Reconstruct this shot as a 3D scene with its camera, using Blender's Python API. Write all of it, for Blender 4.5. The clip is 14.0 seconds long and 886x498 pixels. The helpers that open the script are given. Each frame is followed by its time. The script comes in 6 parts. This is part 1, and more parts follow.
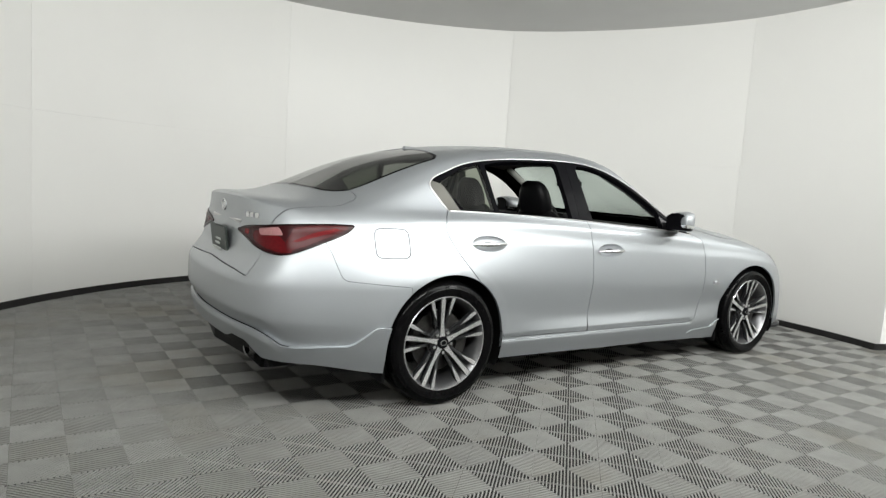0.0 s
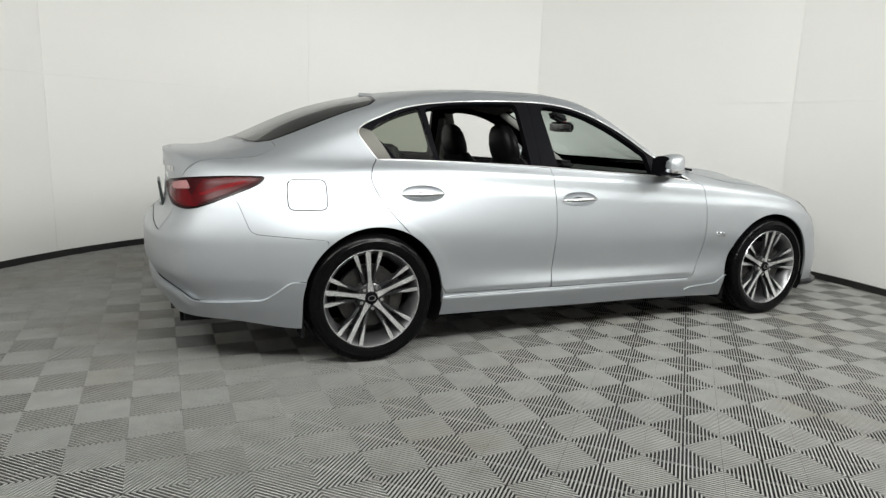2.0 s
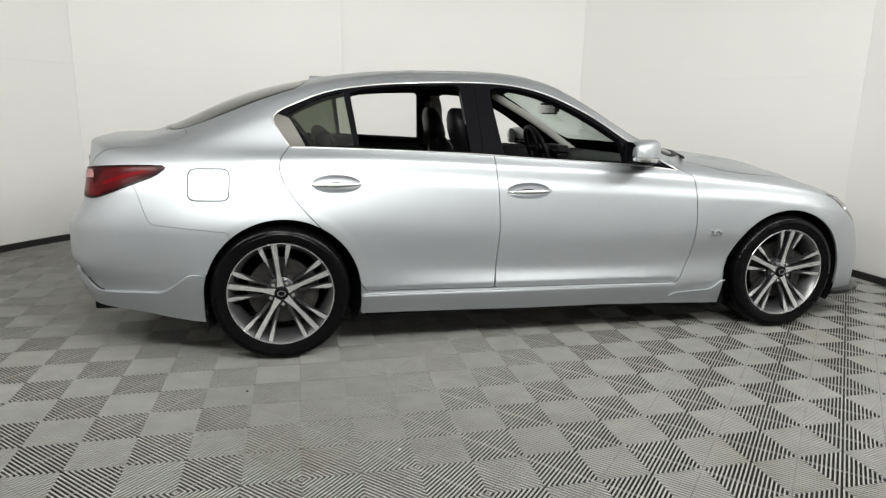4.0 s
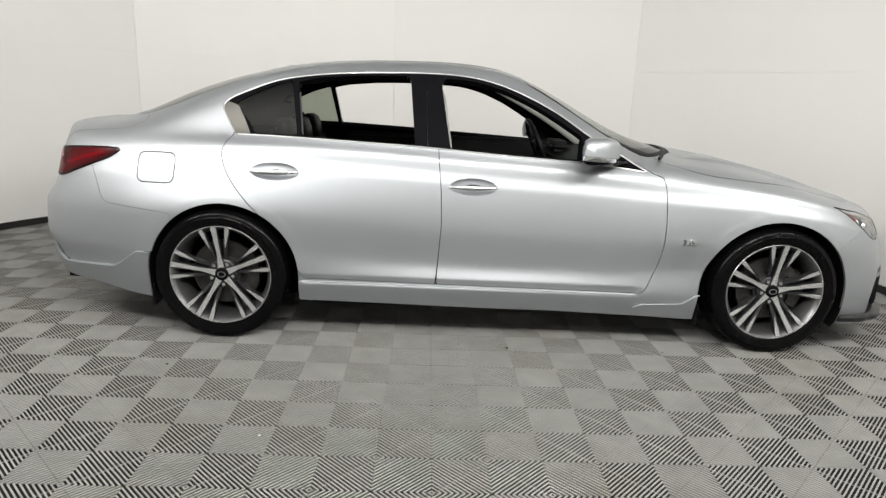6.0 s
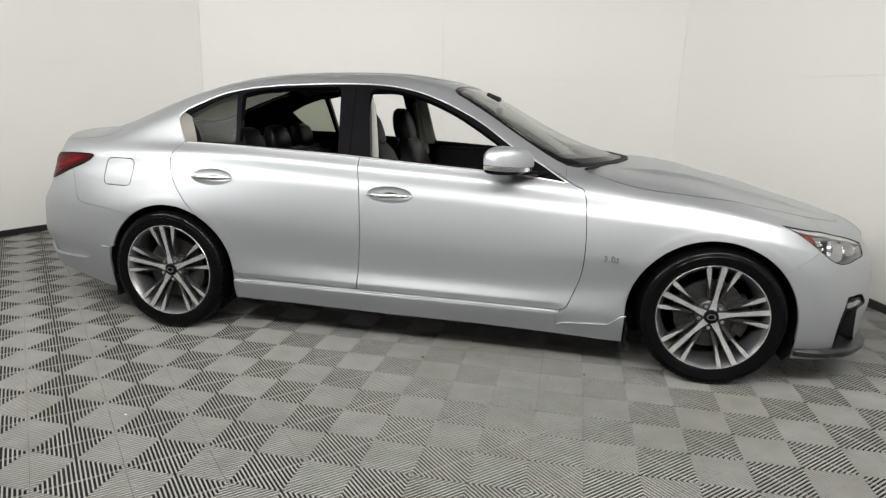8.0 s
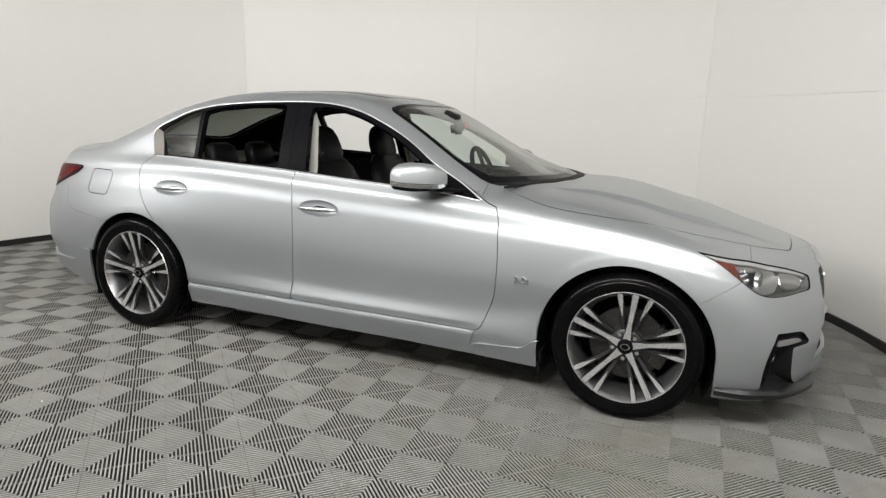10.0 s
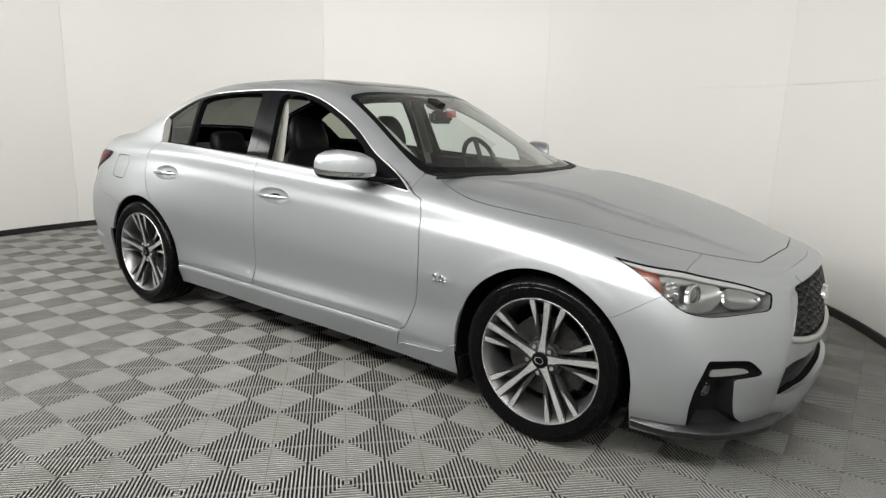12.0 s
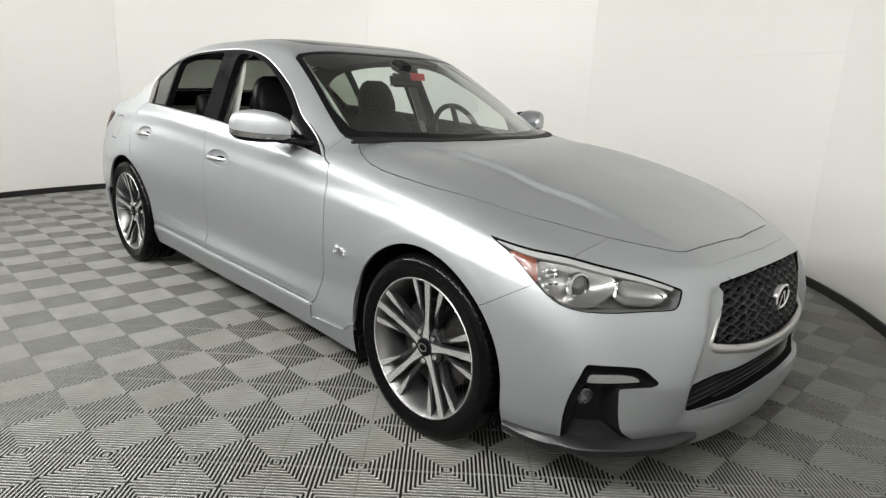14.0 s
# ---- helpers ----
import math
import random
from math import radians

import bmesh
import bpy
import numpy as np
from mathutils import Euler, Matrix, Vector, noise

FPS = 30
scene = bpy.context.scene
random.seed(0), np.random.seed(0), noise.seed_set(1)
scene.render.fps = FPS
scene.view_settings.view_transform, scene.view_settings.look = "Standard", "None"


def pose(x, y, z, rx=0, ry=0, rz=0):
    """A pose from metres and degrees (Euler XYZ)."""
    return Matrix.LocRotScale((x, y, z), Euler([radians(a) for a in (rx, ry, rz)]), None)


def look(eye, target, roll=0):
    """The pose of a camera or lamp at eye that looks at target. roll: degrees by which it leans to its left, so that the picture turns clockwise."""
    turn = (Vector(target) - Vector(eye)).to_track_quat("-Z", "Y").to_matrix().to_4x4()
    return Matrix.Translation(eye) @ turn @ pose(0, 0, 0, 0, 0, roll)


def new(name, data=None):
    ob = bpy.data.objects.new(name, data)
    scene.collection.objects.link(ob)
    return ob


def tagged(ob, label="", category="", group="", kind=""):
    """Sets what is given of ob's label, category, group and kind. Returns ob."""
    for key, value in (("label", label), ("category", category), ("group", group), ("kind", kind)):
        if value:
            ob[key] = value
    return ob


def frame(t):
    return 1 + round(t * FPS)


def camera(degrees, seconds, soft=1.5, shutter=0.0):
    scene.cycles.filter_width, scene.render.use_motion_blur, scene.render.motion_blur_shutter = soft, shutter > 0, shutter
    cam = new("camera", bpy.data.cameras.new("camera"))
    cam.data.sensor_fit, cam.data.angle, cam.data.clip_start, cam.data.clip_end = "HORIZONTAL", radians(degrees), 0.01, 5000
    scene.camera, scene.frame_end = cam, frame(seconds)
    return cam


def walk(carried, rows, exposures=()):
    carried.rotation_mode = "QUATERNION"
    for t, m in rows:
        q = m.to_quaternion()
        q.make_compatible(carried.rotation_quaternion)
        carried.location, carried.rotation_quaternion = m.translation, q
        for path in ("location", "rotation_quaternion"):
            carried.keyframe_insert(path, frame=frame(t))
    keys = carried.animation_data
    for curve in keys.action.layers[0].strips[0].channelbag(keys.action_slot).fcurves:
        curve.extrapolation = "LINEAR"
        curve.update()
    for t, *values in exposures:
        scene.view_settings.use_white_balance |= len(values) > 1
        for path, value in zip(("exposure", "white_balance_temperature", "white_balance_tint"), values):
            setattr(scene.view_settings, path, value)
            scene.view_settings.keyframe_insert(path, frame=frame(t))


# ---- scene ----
cam = camera(70.1, 14.0, 1.35)
PATH = [
    (0, (-3.291, -3.596, 1.19), (-2.186, -1.942, 0.979), 3.8),
    (0.5, (-3.062, -3.669, 1.188), (-2.022, -1.981, 0.925), 3.0),
    (1, (-2.84, -3.771, 1.183), (-1.887, -2.039, 0.878), 2.6),
    (1.5, (-2.612, -3.862, 1.178), (-1.75, -2.091, 0.833), 2.5),
    (2, (-2.387, -3.867, 1.192), (-1.579, -2.075, 0.823), 1.9),
    (2.5, (-2.118, -3.914, 1.205), (-1.389, -2.089, 0.83), 1.6),
    (3, (-1.859, -3.914, 1.222), (-1.227, -2.06, 0.816), 1.5),
    (3.2, (-1.75, -3.91, 1.242), (-1.149, -2.05, 0.818), 1.5),
    (5.3, (-0.731, -3.964, 1.24), (-0.573, -2.022, 0.79), 1.6),
    (5.5, (-0.648, -3.961, 1.254), (-0.519, -2.023, 0.779), 1.9),
    (6, (-0.395, -3.977, 1.276), (-0.338, -2.037, 0.796), 2.3),
    (6.5, (-0.111, -4.013, 1.306), (-0.156, -2.074, 0.818), 1.9),
    (6.7, (-0.006, -3.999, 1.286), (-0.084, -2.057, 0.812), 1.5),
    (7, (0.156, -3.99, 1.24), (0.016, -2.047, 0.786), 1.0),
    (7.5, (0.463, -3.948, 1.286), (0.196, -2.02, 0.826), 1.4),
    (8, (0.738, -3.898, 1.294), (0.352, -1.99, 0.838), 1.6),
    (8.5, (0.937, -3.807, 1.291), (0.456, -1.917, 0.848), 1.0),
    (9, (1.214, -3.742, 1.286), (0.655, -1.867, 0.871), 1.3),
    (9.2, (1.309, -3.735, 1.298), (0.722, -1.867, 0.891), 1.7),
    (11.3, (2.162, -3.238, 1.309), (1.182, -1.551, 0.871), 0.8),
    (11.5, (2.26, -3.16, 1.294), (1.233, -1.502, 0.852), 1.1),
    (12, (2.461, -2.991, 1.28), (1.326, -1.4, 0.854), 1.7),
    (12.5, (2.597, -2.803, 1.278), (1.392, -1.268, 0.84), 1.7),
    (13, (2.768, -2.61, 1.255), (1.502, -1.125, 0.819), 2.6),
    (13.5, (2.876, -2.443, 1.244), (1.549, -1.023, 0.773), 2.6),
    (14, (2.928, -2.284, 1.237), (1.556, -0.92, 0.731), 2.5),
]
walk(cam, [(t, look(eye, target, roll)) for t, eye, target, roll in PATH], [(0, 0.25, 6500, 10), (3.2, 0.30, 6550, 11), (6.5, 0.29, 6680, 13), (9.2, 0.21, 6680, 13), (11.5, 0.28, 6680, 13), (12.5, 0.43, 6680, 12), (14, 0.46, 6650, 12)])

# ---- light ----
world = bpy.data.worlds.new("world")
scene.world = world
world.use_nodes = True
wbg = world.node_tree.nodes["Background"]
wbg.inputs[0].default_value = (0.9, 0.95, 1.0, 1)
wbg.inputs[1].default_value = 0.008


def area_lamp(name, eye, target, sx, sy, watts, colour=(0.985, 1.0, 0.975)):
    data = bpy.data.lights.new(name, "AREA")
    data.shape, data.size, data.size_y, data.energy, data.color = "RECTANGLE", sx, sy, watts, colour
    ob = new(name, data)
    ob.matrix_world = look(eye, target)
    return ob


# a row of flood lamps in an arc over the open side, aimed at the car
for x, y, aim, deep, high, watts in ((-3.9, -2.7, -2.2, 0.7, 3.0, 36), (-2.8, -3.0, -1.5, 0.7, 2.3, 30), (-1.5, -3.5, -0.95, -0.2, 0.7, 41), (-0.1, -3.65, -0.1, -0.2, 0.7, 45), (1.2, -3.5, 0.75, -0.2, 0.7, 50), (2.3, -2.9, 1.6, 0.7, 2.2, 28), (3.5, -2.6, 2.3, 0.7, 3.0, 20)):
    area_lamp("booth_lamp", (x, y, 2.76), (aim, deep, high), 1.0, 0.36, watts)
# unseen fill lamps added behind, brightening the rear walls that the paint reflects
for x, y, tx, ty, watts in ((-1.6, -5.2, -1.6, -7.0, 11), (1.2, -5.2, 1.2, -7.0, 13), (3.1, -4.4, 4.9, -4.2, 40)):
    area_lamp("rear_fill_lamp", (x, y, 2.76), (tx, ty, 1.3), 1.2, 0.5, watts)
scene.view_settings.exposure = 0.0


# ---- materials ----
def material(name, colour, rough=0.5, metal=0.0, coat=0.0, spec=0.5, vary=0.0, scale=20.0, bump=0.0, bump_scale=200.0, per_object=0.0, coat_rough=0.03):
    m = bpy.data.materials.new(name)
    m.use_nodes = True
    nt = m.node_tree
    b = nt.nodes["Principled BSDF"]
    b.inputs["Base Color"].default_value = (*colour, 1)
    b.inputs["Roughness"].default_value = rough
    b.inputs["Metallic"].default_value = metal
    b.inputs["Coat Weight"].default_value = coat
    b.inputs["Coat Roughness"].default_value = coat_rough
    b.inputs["Specular IOR Level"].default_value = spec
    co = nt.nodes.new("ShaderNodeTexCoord")
    if vary or per_object:
        n1 = nt.nodes.new("ShaderNodeTexNoise")
        n1.inputs["Scale"].default_value = scale
        n1.inputs["Detail"].default_value = 6
        geo = nt.nodes.new("ShaderNodeNewGeometry")
        nt.links.new(geo.outputs["Position"], n1.inputs["Vector"])
        mr = nt.nodes.new("ShaderNodeMapRange")
        mr.inputs[1].default_value, mr.inputs[2].default_value = 0.25, 0.75
        mr.inputs[3].default_value, mr.inputs[4].default_value = 1 - vary, 1 + vary
        nt.links.new(n1.outputs["Fac"], mr.inputs[0])
        value = mr.outputs[0]
        if per_object:
            info = nt.nodes.new("ShaderNodeObjectInfo")
            m2 = nt.nodes.new("ShaderNodeMapRange")
            m2.inputs[3].default_value, m2.inputs[4].default_value = 1 - per_object, 1 + per_object
            nt.links.new(info.outputs["Random"], m2.inputs[0])
            mul = nt.nodes.new("ShaderNodeMath")
            mul.operation = "MULTIPLY"
            nt.links.new(value, mul.inputs[0])
            nt.links.new(m2.outputs[0], mul.inputs[1])
            value = mul.outputs[0]
        hsv = nt.nodes.new("ShaderNodeHueSaturation")
        hsv.inputs["Color"].default_value = (*colour, 1)
        nt.links.new(value, hsv.inputs["Value"])
        nt.links.new(hsv.outputs["Color"], b.inputs["Base Color"])
    if bump:
        n2 = nt.nodes.new("ShaderNodeTexNoise")
        n2.inputs["Scale"].default_value = bump_scale
        nt.links.new(co.outputs["Object"], n2.inputs["Vector"])
        bm_ = nt.nodes.new("ShaderNodeBump")
        bm_.inputs["Strength"].default_value = bump
        bm_.inputs["Distance"].default_value = 0.002
        nt.links.new(n2.outputs["Fac"], bm_.inputs["Height"])
        nt.links.new(bm_.outputs["Normal"], b.inputs["Normal"])
    return m


def glass_material(name, tint, opacity, rough=0.0, floor=0.055):
    """Thin automotive glass: a tinted see-through sheet with a mirror-like film."""
    m = bpy.data.materials.new(name)
    m.use_nodes = True
    nt = m.node_tree
    nt.nodes.clear()
    out = nt.nodes.new("ShaderNodeOutputMaterial")
    tr = nt.nodes.new("ShaderNodeBsdfTransparent")
    tr.inputs[0].default_value = (*[c * (1 - opacity) for c in tint], 1)
    gl = nt.nodes.new("ShaderNodeBsdfGlossy")
    gl.inputs["Roughness"].default_value = rough
    lw = nt.nodes.new("ShaderNodeLayerWeight")
    lw.inputs[0].default_value = 0.5
    pw = nt.nodes.new("ShaderNodeMath")
    pw.operation = "POWER"
    pw.inputs[1].default_value = 4.0
    fr = nt.nodes.new("ShaderNodeMapRange")
    fr.inputs[3].default_value, fr.inputs[4].default_value = floor, 1.0
    nt.links.new(lw.outputs["Facing"], pw.inputs[0])
    nt.links.new(pw.outputs[0], fr.inputs[0])
    mix = nt.nodes.new("ShaderNodeMixShader")
    nt.links.new(fr.outputs[0], mix.inputs[0])
    nt.links.new(tr.outputs[0], mix.inputs[1])
    nt.links.new(gl.outputs[0], mix.inputs[2])
    nt.links.new(mix.outputs[0], out.inputs[0])
    return m


PAINT = material("silver_metallic_paint", (0.42, 0.441, 0.460), rough=0.50, metal=0.92, coat=0.55, vary=0.03, scale=900, coat_rough=0.2)
BLACK_GLOSS = material("gloss_black", (0.005, 0.005, 0.006), rough=0.06, spec=0.035)
BLACK_PLASTIC = material("black_plastic", (0.007, 0.007, 0.0075), rough=0.55, spec=0.15, bump=0.15, bump_scale=700)
LINER = material("wheel_arch_liner", (0.004, 0.004, 0.004), rough=0.85, spec=0.05, bump=0.3, bump_scale=250)
RUBBER = material("tyre_rubber", (0.0028, 0.0028, 0.003), rough=0.12, spec=0.09, vary=0.15, scale=40, bump=0.08, bump_scale=300)
BRIGHT_TRIM = material("bright_window_trim", (0.62, 0.62, 0.62), rough=0.36, metal=0.85)
CHROME = material("chrome", (0.72, 0.72, 0.73), rough=0.16, metal=1.0)
CORNER = material("brushed_corner_trim", (0.15, 0.145, 0.132), rough=0.45, metal=0.8)
SATIN = material("satin_silver_trim", (0.55, 0.55, 0.54), rough=0.33, metal=1.0)
MACHINED = material("machined_alloy", (0.84, 0.84, 0.85), rough=0.27, metal=0.9, vary=0.03, scale=150)
GUNMETAL = material("dark_alloy_paint", (0.022, 0.0225, 0.024), rough=0.25, metal=0.3, coat=0.3)
BARREL = material("rim_barrel", (0.20, 0.20, 0.205), rough=0.32, metal=0.85)
STEEL = material("brake_steel", (0.07, 0.068, 0.065), rough=0.4, metal=0.9, vary=0.2, scale=60)
LEATHER = material("black_leather", (0.005, 0.005, 0.0058), rough=0.42, spec=0.14, bump=0.3, bump_scale=180, vary=0.1)
FABRIC = material("grey_headliner", (0.10, 0.098, 0.09), rough=0.9, bump=0.2, bump_scale=500)
BACK_WALL = material("pale_rear_wall", (0.84, 0.84, 0.82), rough=0.8, vary=0.06, scale=1.5)
WALL = material("white_booth_wall", (0.80, 0.795, 0.77), rough=0.38, spec=0.5, vary=0.012, scale=1.2, bump=0.04, bump_scale=5)
CEILING = material("ceiling_paint", (0.65, 0.65, 0.64), rough=0.8, vary=0.02, scale=2)
TILE = material("grey_floor_tile", (0.285, 0.285, 0.271), rough=0.5, spec=0.3, vary=0.12, scale=9, per_object=0.05)
# old dirt on the floor: warm patches of uneven outline and fine dark specks
nt_ = TILE.node_tree
paint_in = nt_.nodes["Principled BSDF"].inputs["Base Color"]
clean = paint_in.links[0].from_socket
place_ = nt_.nodes.new("ShaderNodeNewGeometry")
stain = nt_.nodes.new("ShaderNodeTexNoise")
stain.inputs["Scale"].default_value, stain.inputs["Detail"].default_value, stain.inputs["Roughness"].default_value = 0.9, 8, 0.65
nt_.links.new(place_.outputs["Position"], stain.inputs["Vector"])
amount = nt_.nodes.new("ShaderNodeMapRange")
amount.inputs[1].default_value, amount.inputs[2].default_value, amount.inputs[4].default_value = 0.52, 0.72, 0.55
nt_.links.new(stain.outputs["Fac"], amount.inputs[0])
dirty = nt_.nodes.new("ShaderNodeMix")
dirty.data_type = "RGBA"
dirty.inputs[7].default_value = (0.20, 0.175, 0.125, 1)
nt_.links.new(amount.outputs[0], dirty.inputs[0])
nt_.links.new(clean, dirty.inputs[6])
nt_.links.new(dirty.outputs[2], paint_in)
# the darkness of the open rib gaps is put into this near-black colour
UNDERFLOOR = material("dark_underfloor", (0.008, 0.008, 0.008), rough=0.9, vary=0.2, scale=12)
BASE_BLACK = material("black_base_strip", (0.012, 0.011, 0.011), rough=0.5)
WINDSHIELD = glass_material("clear_green_glass", (0.83, 0.93, 0.88), 0.12)
DARK_GLASS = glass_material("very_dark_rear_glass", (0.5, 0.54, 0.47), 0.62)
TINTED = glass_material("dark_tinted_glass", (0.55, 0.60, 0.50), 0.35)


# ---- helpers for building ----
def mesh_object(name, verts, faces, mat=None, parent=None, label="", normals=None, smooth=True):
    me = bpy.data.meshes.new(name)
    me.from_pydata([tuple(v) for v in verts], [], [tuple(f) for f in faces])
    me.update()
    me.polygons.foreach_set("use_smooth", [smooth] * len(me.polygons))
    if normals is not None and len(verts):
        me.normals_split_custom_set_from_vertices([tuple(n) for n in normals])
    if mat:
        me.materials.append(mat)
    ob = new(name, me)
    if parent:
        ob.parent = parent
    if label:
        tagged(ob, label)
    return ob


def part(name, bm, mat, parent, label="", smooth=True):
    me = bpy.data.meshes.new(name)
    bmesh.ops.recalc_face_normals(bm, faces=bm.faces)
    bm.to_mesh(me)
    bm.free()
    me.polygons.foreach_set("use_smooth", [smooth] * len(me.polygons))
    if smooth:
        me.set_sharp_from_angle(angle=radians(38))
    me.materials.append(mat)
    ob = new(name, me)
    if parent:
        ob.parent = parent
    if label:
        tagged(ob, label)
    return ob


def thing(name, label, category, group="", at=(0, 0, 0)):
    ob = new(name)
    ob.location = at
    return tagged(ob, label, category, group)


# ---- room ----
CX, CY, CR, WALL_H = -0.715, -0.245, 3.69, 3.06
SEAMS = (-16.0, 8.0, 50.0, 91.5, 133.0, 175.0, 200.0)
GX, GY, TILE_W = 0.053, -1.755, 0.4


def wall_plan():
    """Plan line of the booth's inner wall face: an arc behind the car that opens towards the camera's side, and the plain room behind."""
    arc = [(CX + CR * math.cos(radians(a)), CY + CR * math.sin(radians(a))) for a in list(range(-16, 201, 2))]
    return arc, [(-5.4, -1.6), (-5.4, -7.0), (4.9, -7.0), (4.9, -1.98)]


def wall_strip(name, line, mat, label):
    t, verts, faces, n = 0.08, [], [], len(line)
    for i, (x, y) in enumerate(line):
        d = (Vector(line[min(i + 1, n - 1)]) - Vector(line[max(i - 1, 0)])).normalized()
        verts += [(x, y, -0.02), (x, y, WALL_H), (x + d.y * t, y - d.x * t, WALL_H), (x + d.y * t, y - d.x * t, -0.02)]
    for i in range(n - 1):
        for k in range(4):
            faces.append((4 * i + k, 4 * i + 4 + k, 4 * i + 4 + (k + 1) % 4, 4 * i + (k + 1) % 4))
    w = mesh_object(name, verts, faces, mat)
    w.data.set_sharp_from_angle(angle=radians(30))
    return tagged(w, label, "wall", kind="structure")


def wall_panel(parent, a0, a1, z0, z1):
    """One sheet of the lining: a little flatter than the circle, so that the sheets meet at a slight angle."""
    n, verts, faces = 28, [], []
    gap = math.degrees(0.0008 / CR)
    for i in range(n + 1):
        u = i / n
        a = radians(a0 + gap + (a1 - a0 - 2 * gap) * u)
        r = CR + 0.012 - 0.042 * (1 - (2 * u - 1) ** 2) * ((a1 - a0) / 42) ** 2
        for rr, z in ((r, z0), (r, z1), (r + 0.01, z1), (r + 0.01, z0)):
            verts.append((CX + rr * math.cos(a), CY + rr * math.sin(a), z))
    for i in range(n):
        for k in range(4):
            faces.append((4 * i + k, 4 * i + (k + 1) % 4, 4 * i + 4 + (k + 1) % 4, 4 * i + 4 + k))
    faces += [(0, 3, 2, 1), (4 * n, 4 * n + 1, 4 * n + 2, 4 * n + 3)]
    ob = mesh_object("panel", verts, faces, WALL, parent)
    ob.data.set_sharp_from_angle(angle=radians(30))


def build_room():
    arc, rest = wall_plan()
    k = (CR + 0.055) / CR
    backing = wall_strip("wall_curved", [(CX + (x - CX) * k, CY + (y - CY) * k) for x, y in arc], WALL, "white curved booth wall of large smooth panels")
    for a0, a1 in zip(SEAMS, SEAMS[1:]):
        for z0, z1 in ((-0.01, 1.5494), (1.5506, WALL_H)):
            wall_panel(backing, a0, a1, z0, z1)
    wall_strip("wall_outer", [(arc[-1][0] + 0.004, arc[-1][1] - 0.004)] + rest + [], BACK_WALL, "plain pale wall behind the booth's open side")
    wall_strip("wall_flare", [rest[-1], (arc[0][0] + 0.012, arc[0][1] - 0.004)], BACK_WALL, "white flat wall running on from the booth curve")
    xs, ys = (-5.5, 5.0), (-7.1, 3.7)
    bm = bmesh.new()
    bmesh.ops.create_cube(bm, size=1, matrix=Matrix.LocRotScale(((xs[0] + xs[1]) / 2, (ys[0] + ys[1]) / 2, WALL_H + 0.05), None, (xs[1] - xs[0], ys[1] - ys[0], 0.1)))
    tagged(part("ceiling", bm, CEILING, None, smooth=False), "plain grey painted ceiling over the booth", "ceiling", kind="structure")
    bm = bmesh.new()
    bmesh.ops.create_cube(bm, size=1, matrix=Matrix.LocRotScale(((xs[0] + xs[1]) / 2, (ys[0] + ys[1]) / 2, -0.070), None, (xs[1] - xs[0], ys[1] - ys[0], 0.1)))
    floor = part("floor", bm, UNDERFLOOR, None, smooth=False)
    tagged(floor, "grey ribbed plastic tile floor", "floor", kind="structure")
    # dark strip along the foot of the wall
    verts, faces = [], []
    for i, a in enumerate(list(range(-16, 201, 2))):
        c, s = math.cos(radians(a)), math.sin(radians(a))
        for r, z in ((CR - 0.036, 0.055), (CR - 0.052, 0.055), (CR - 0.052, -0.012), (CR - 0.036, -0.012)):
            verts.append((CX + r * c, CY + r * s, z))
    p, q = Vector(arc[0]), Vector(rest[-1])
    side = Vector((-(q - p).y, (q - p).x)).normalized()
    if side.y > 0:
        side = -side
    ends = [[(*(e + side * d), z) for d, z in ((0.004, 0.055), (0.020, 0.055), (0.020, -0.012), (0.004, -0.012))] for e in (q, p + Vector((0.03, 0)))]
    verts = ends[0] + ends[1] + verts
    m = len(verts) // 4
    for i in range(m - 1):
        for k in range(4):
            faces.append((4 * i + k, 4 * i + (k + 1) % 4, 4 * i + 4 + (k + 1) % 4, 4 * i + 4 + k))
    b = mesh_object("baseboard", verts, faces, BASE_BLACK)
    b.data.set_sharp_from_angle(angle=radians(40))
    tagged(b, "black base strip along the foot of the white wall", "baseboard", kind="structure")
    return floor


FLOOR = build_room()


# ---- car body surface ----
def spline(knots, values, at):
    """Natural cubic spline through values at the knots."""
    k, v = np.asarray(knots, float), np.asarray(values, float)
    n = len(k)
    h = np.diff(k)
    a, b = np.zeros((n, n)), np.zeros((n, v.shape[1]))
    a[0, 0] = a[-1, -1] = 1
    for i in range(1, n - 1):
        a[i, i - 1 : i + 2] = h[i - 1], 2 * (h[i - 1] + h[i]), h[i]
        b[i] = 6 * ((v[i + 1] - v[i]) / h[i] - (v[i] - v[i - 1]) / h[i - 1])
    c = np.linalg.solve(a, b)
    i = np.clip(np.searchsorted(k, at) - 1, 0, n - 2)
    t0, t1, hh = (at - k[i])[:, None], (k[i + 1] - at)[:, None], h[i][:, None]
    return (c[i] * t1**3 + c[i + 1] * t0**3) / (6 * hh) + (v[i] / hh - c[i] * hh / 6) * t1 + (v[i + 1] / hh - c[i + 1] * hh / 6) * t0


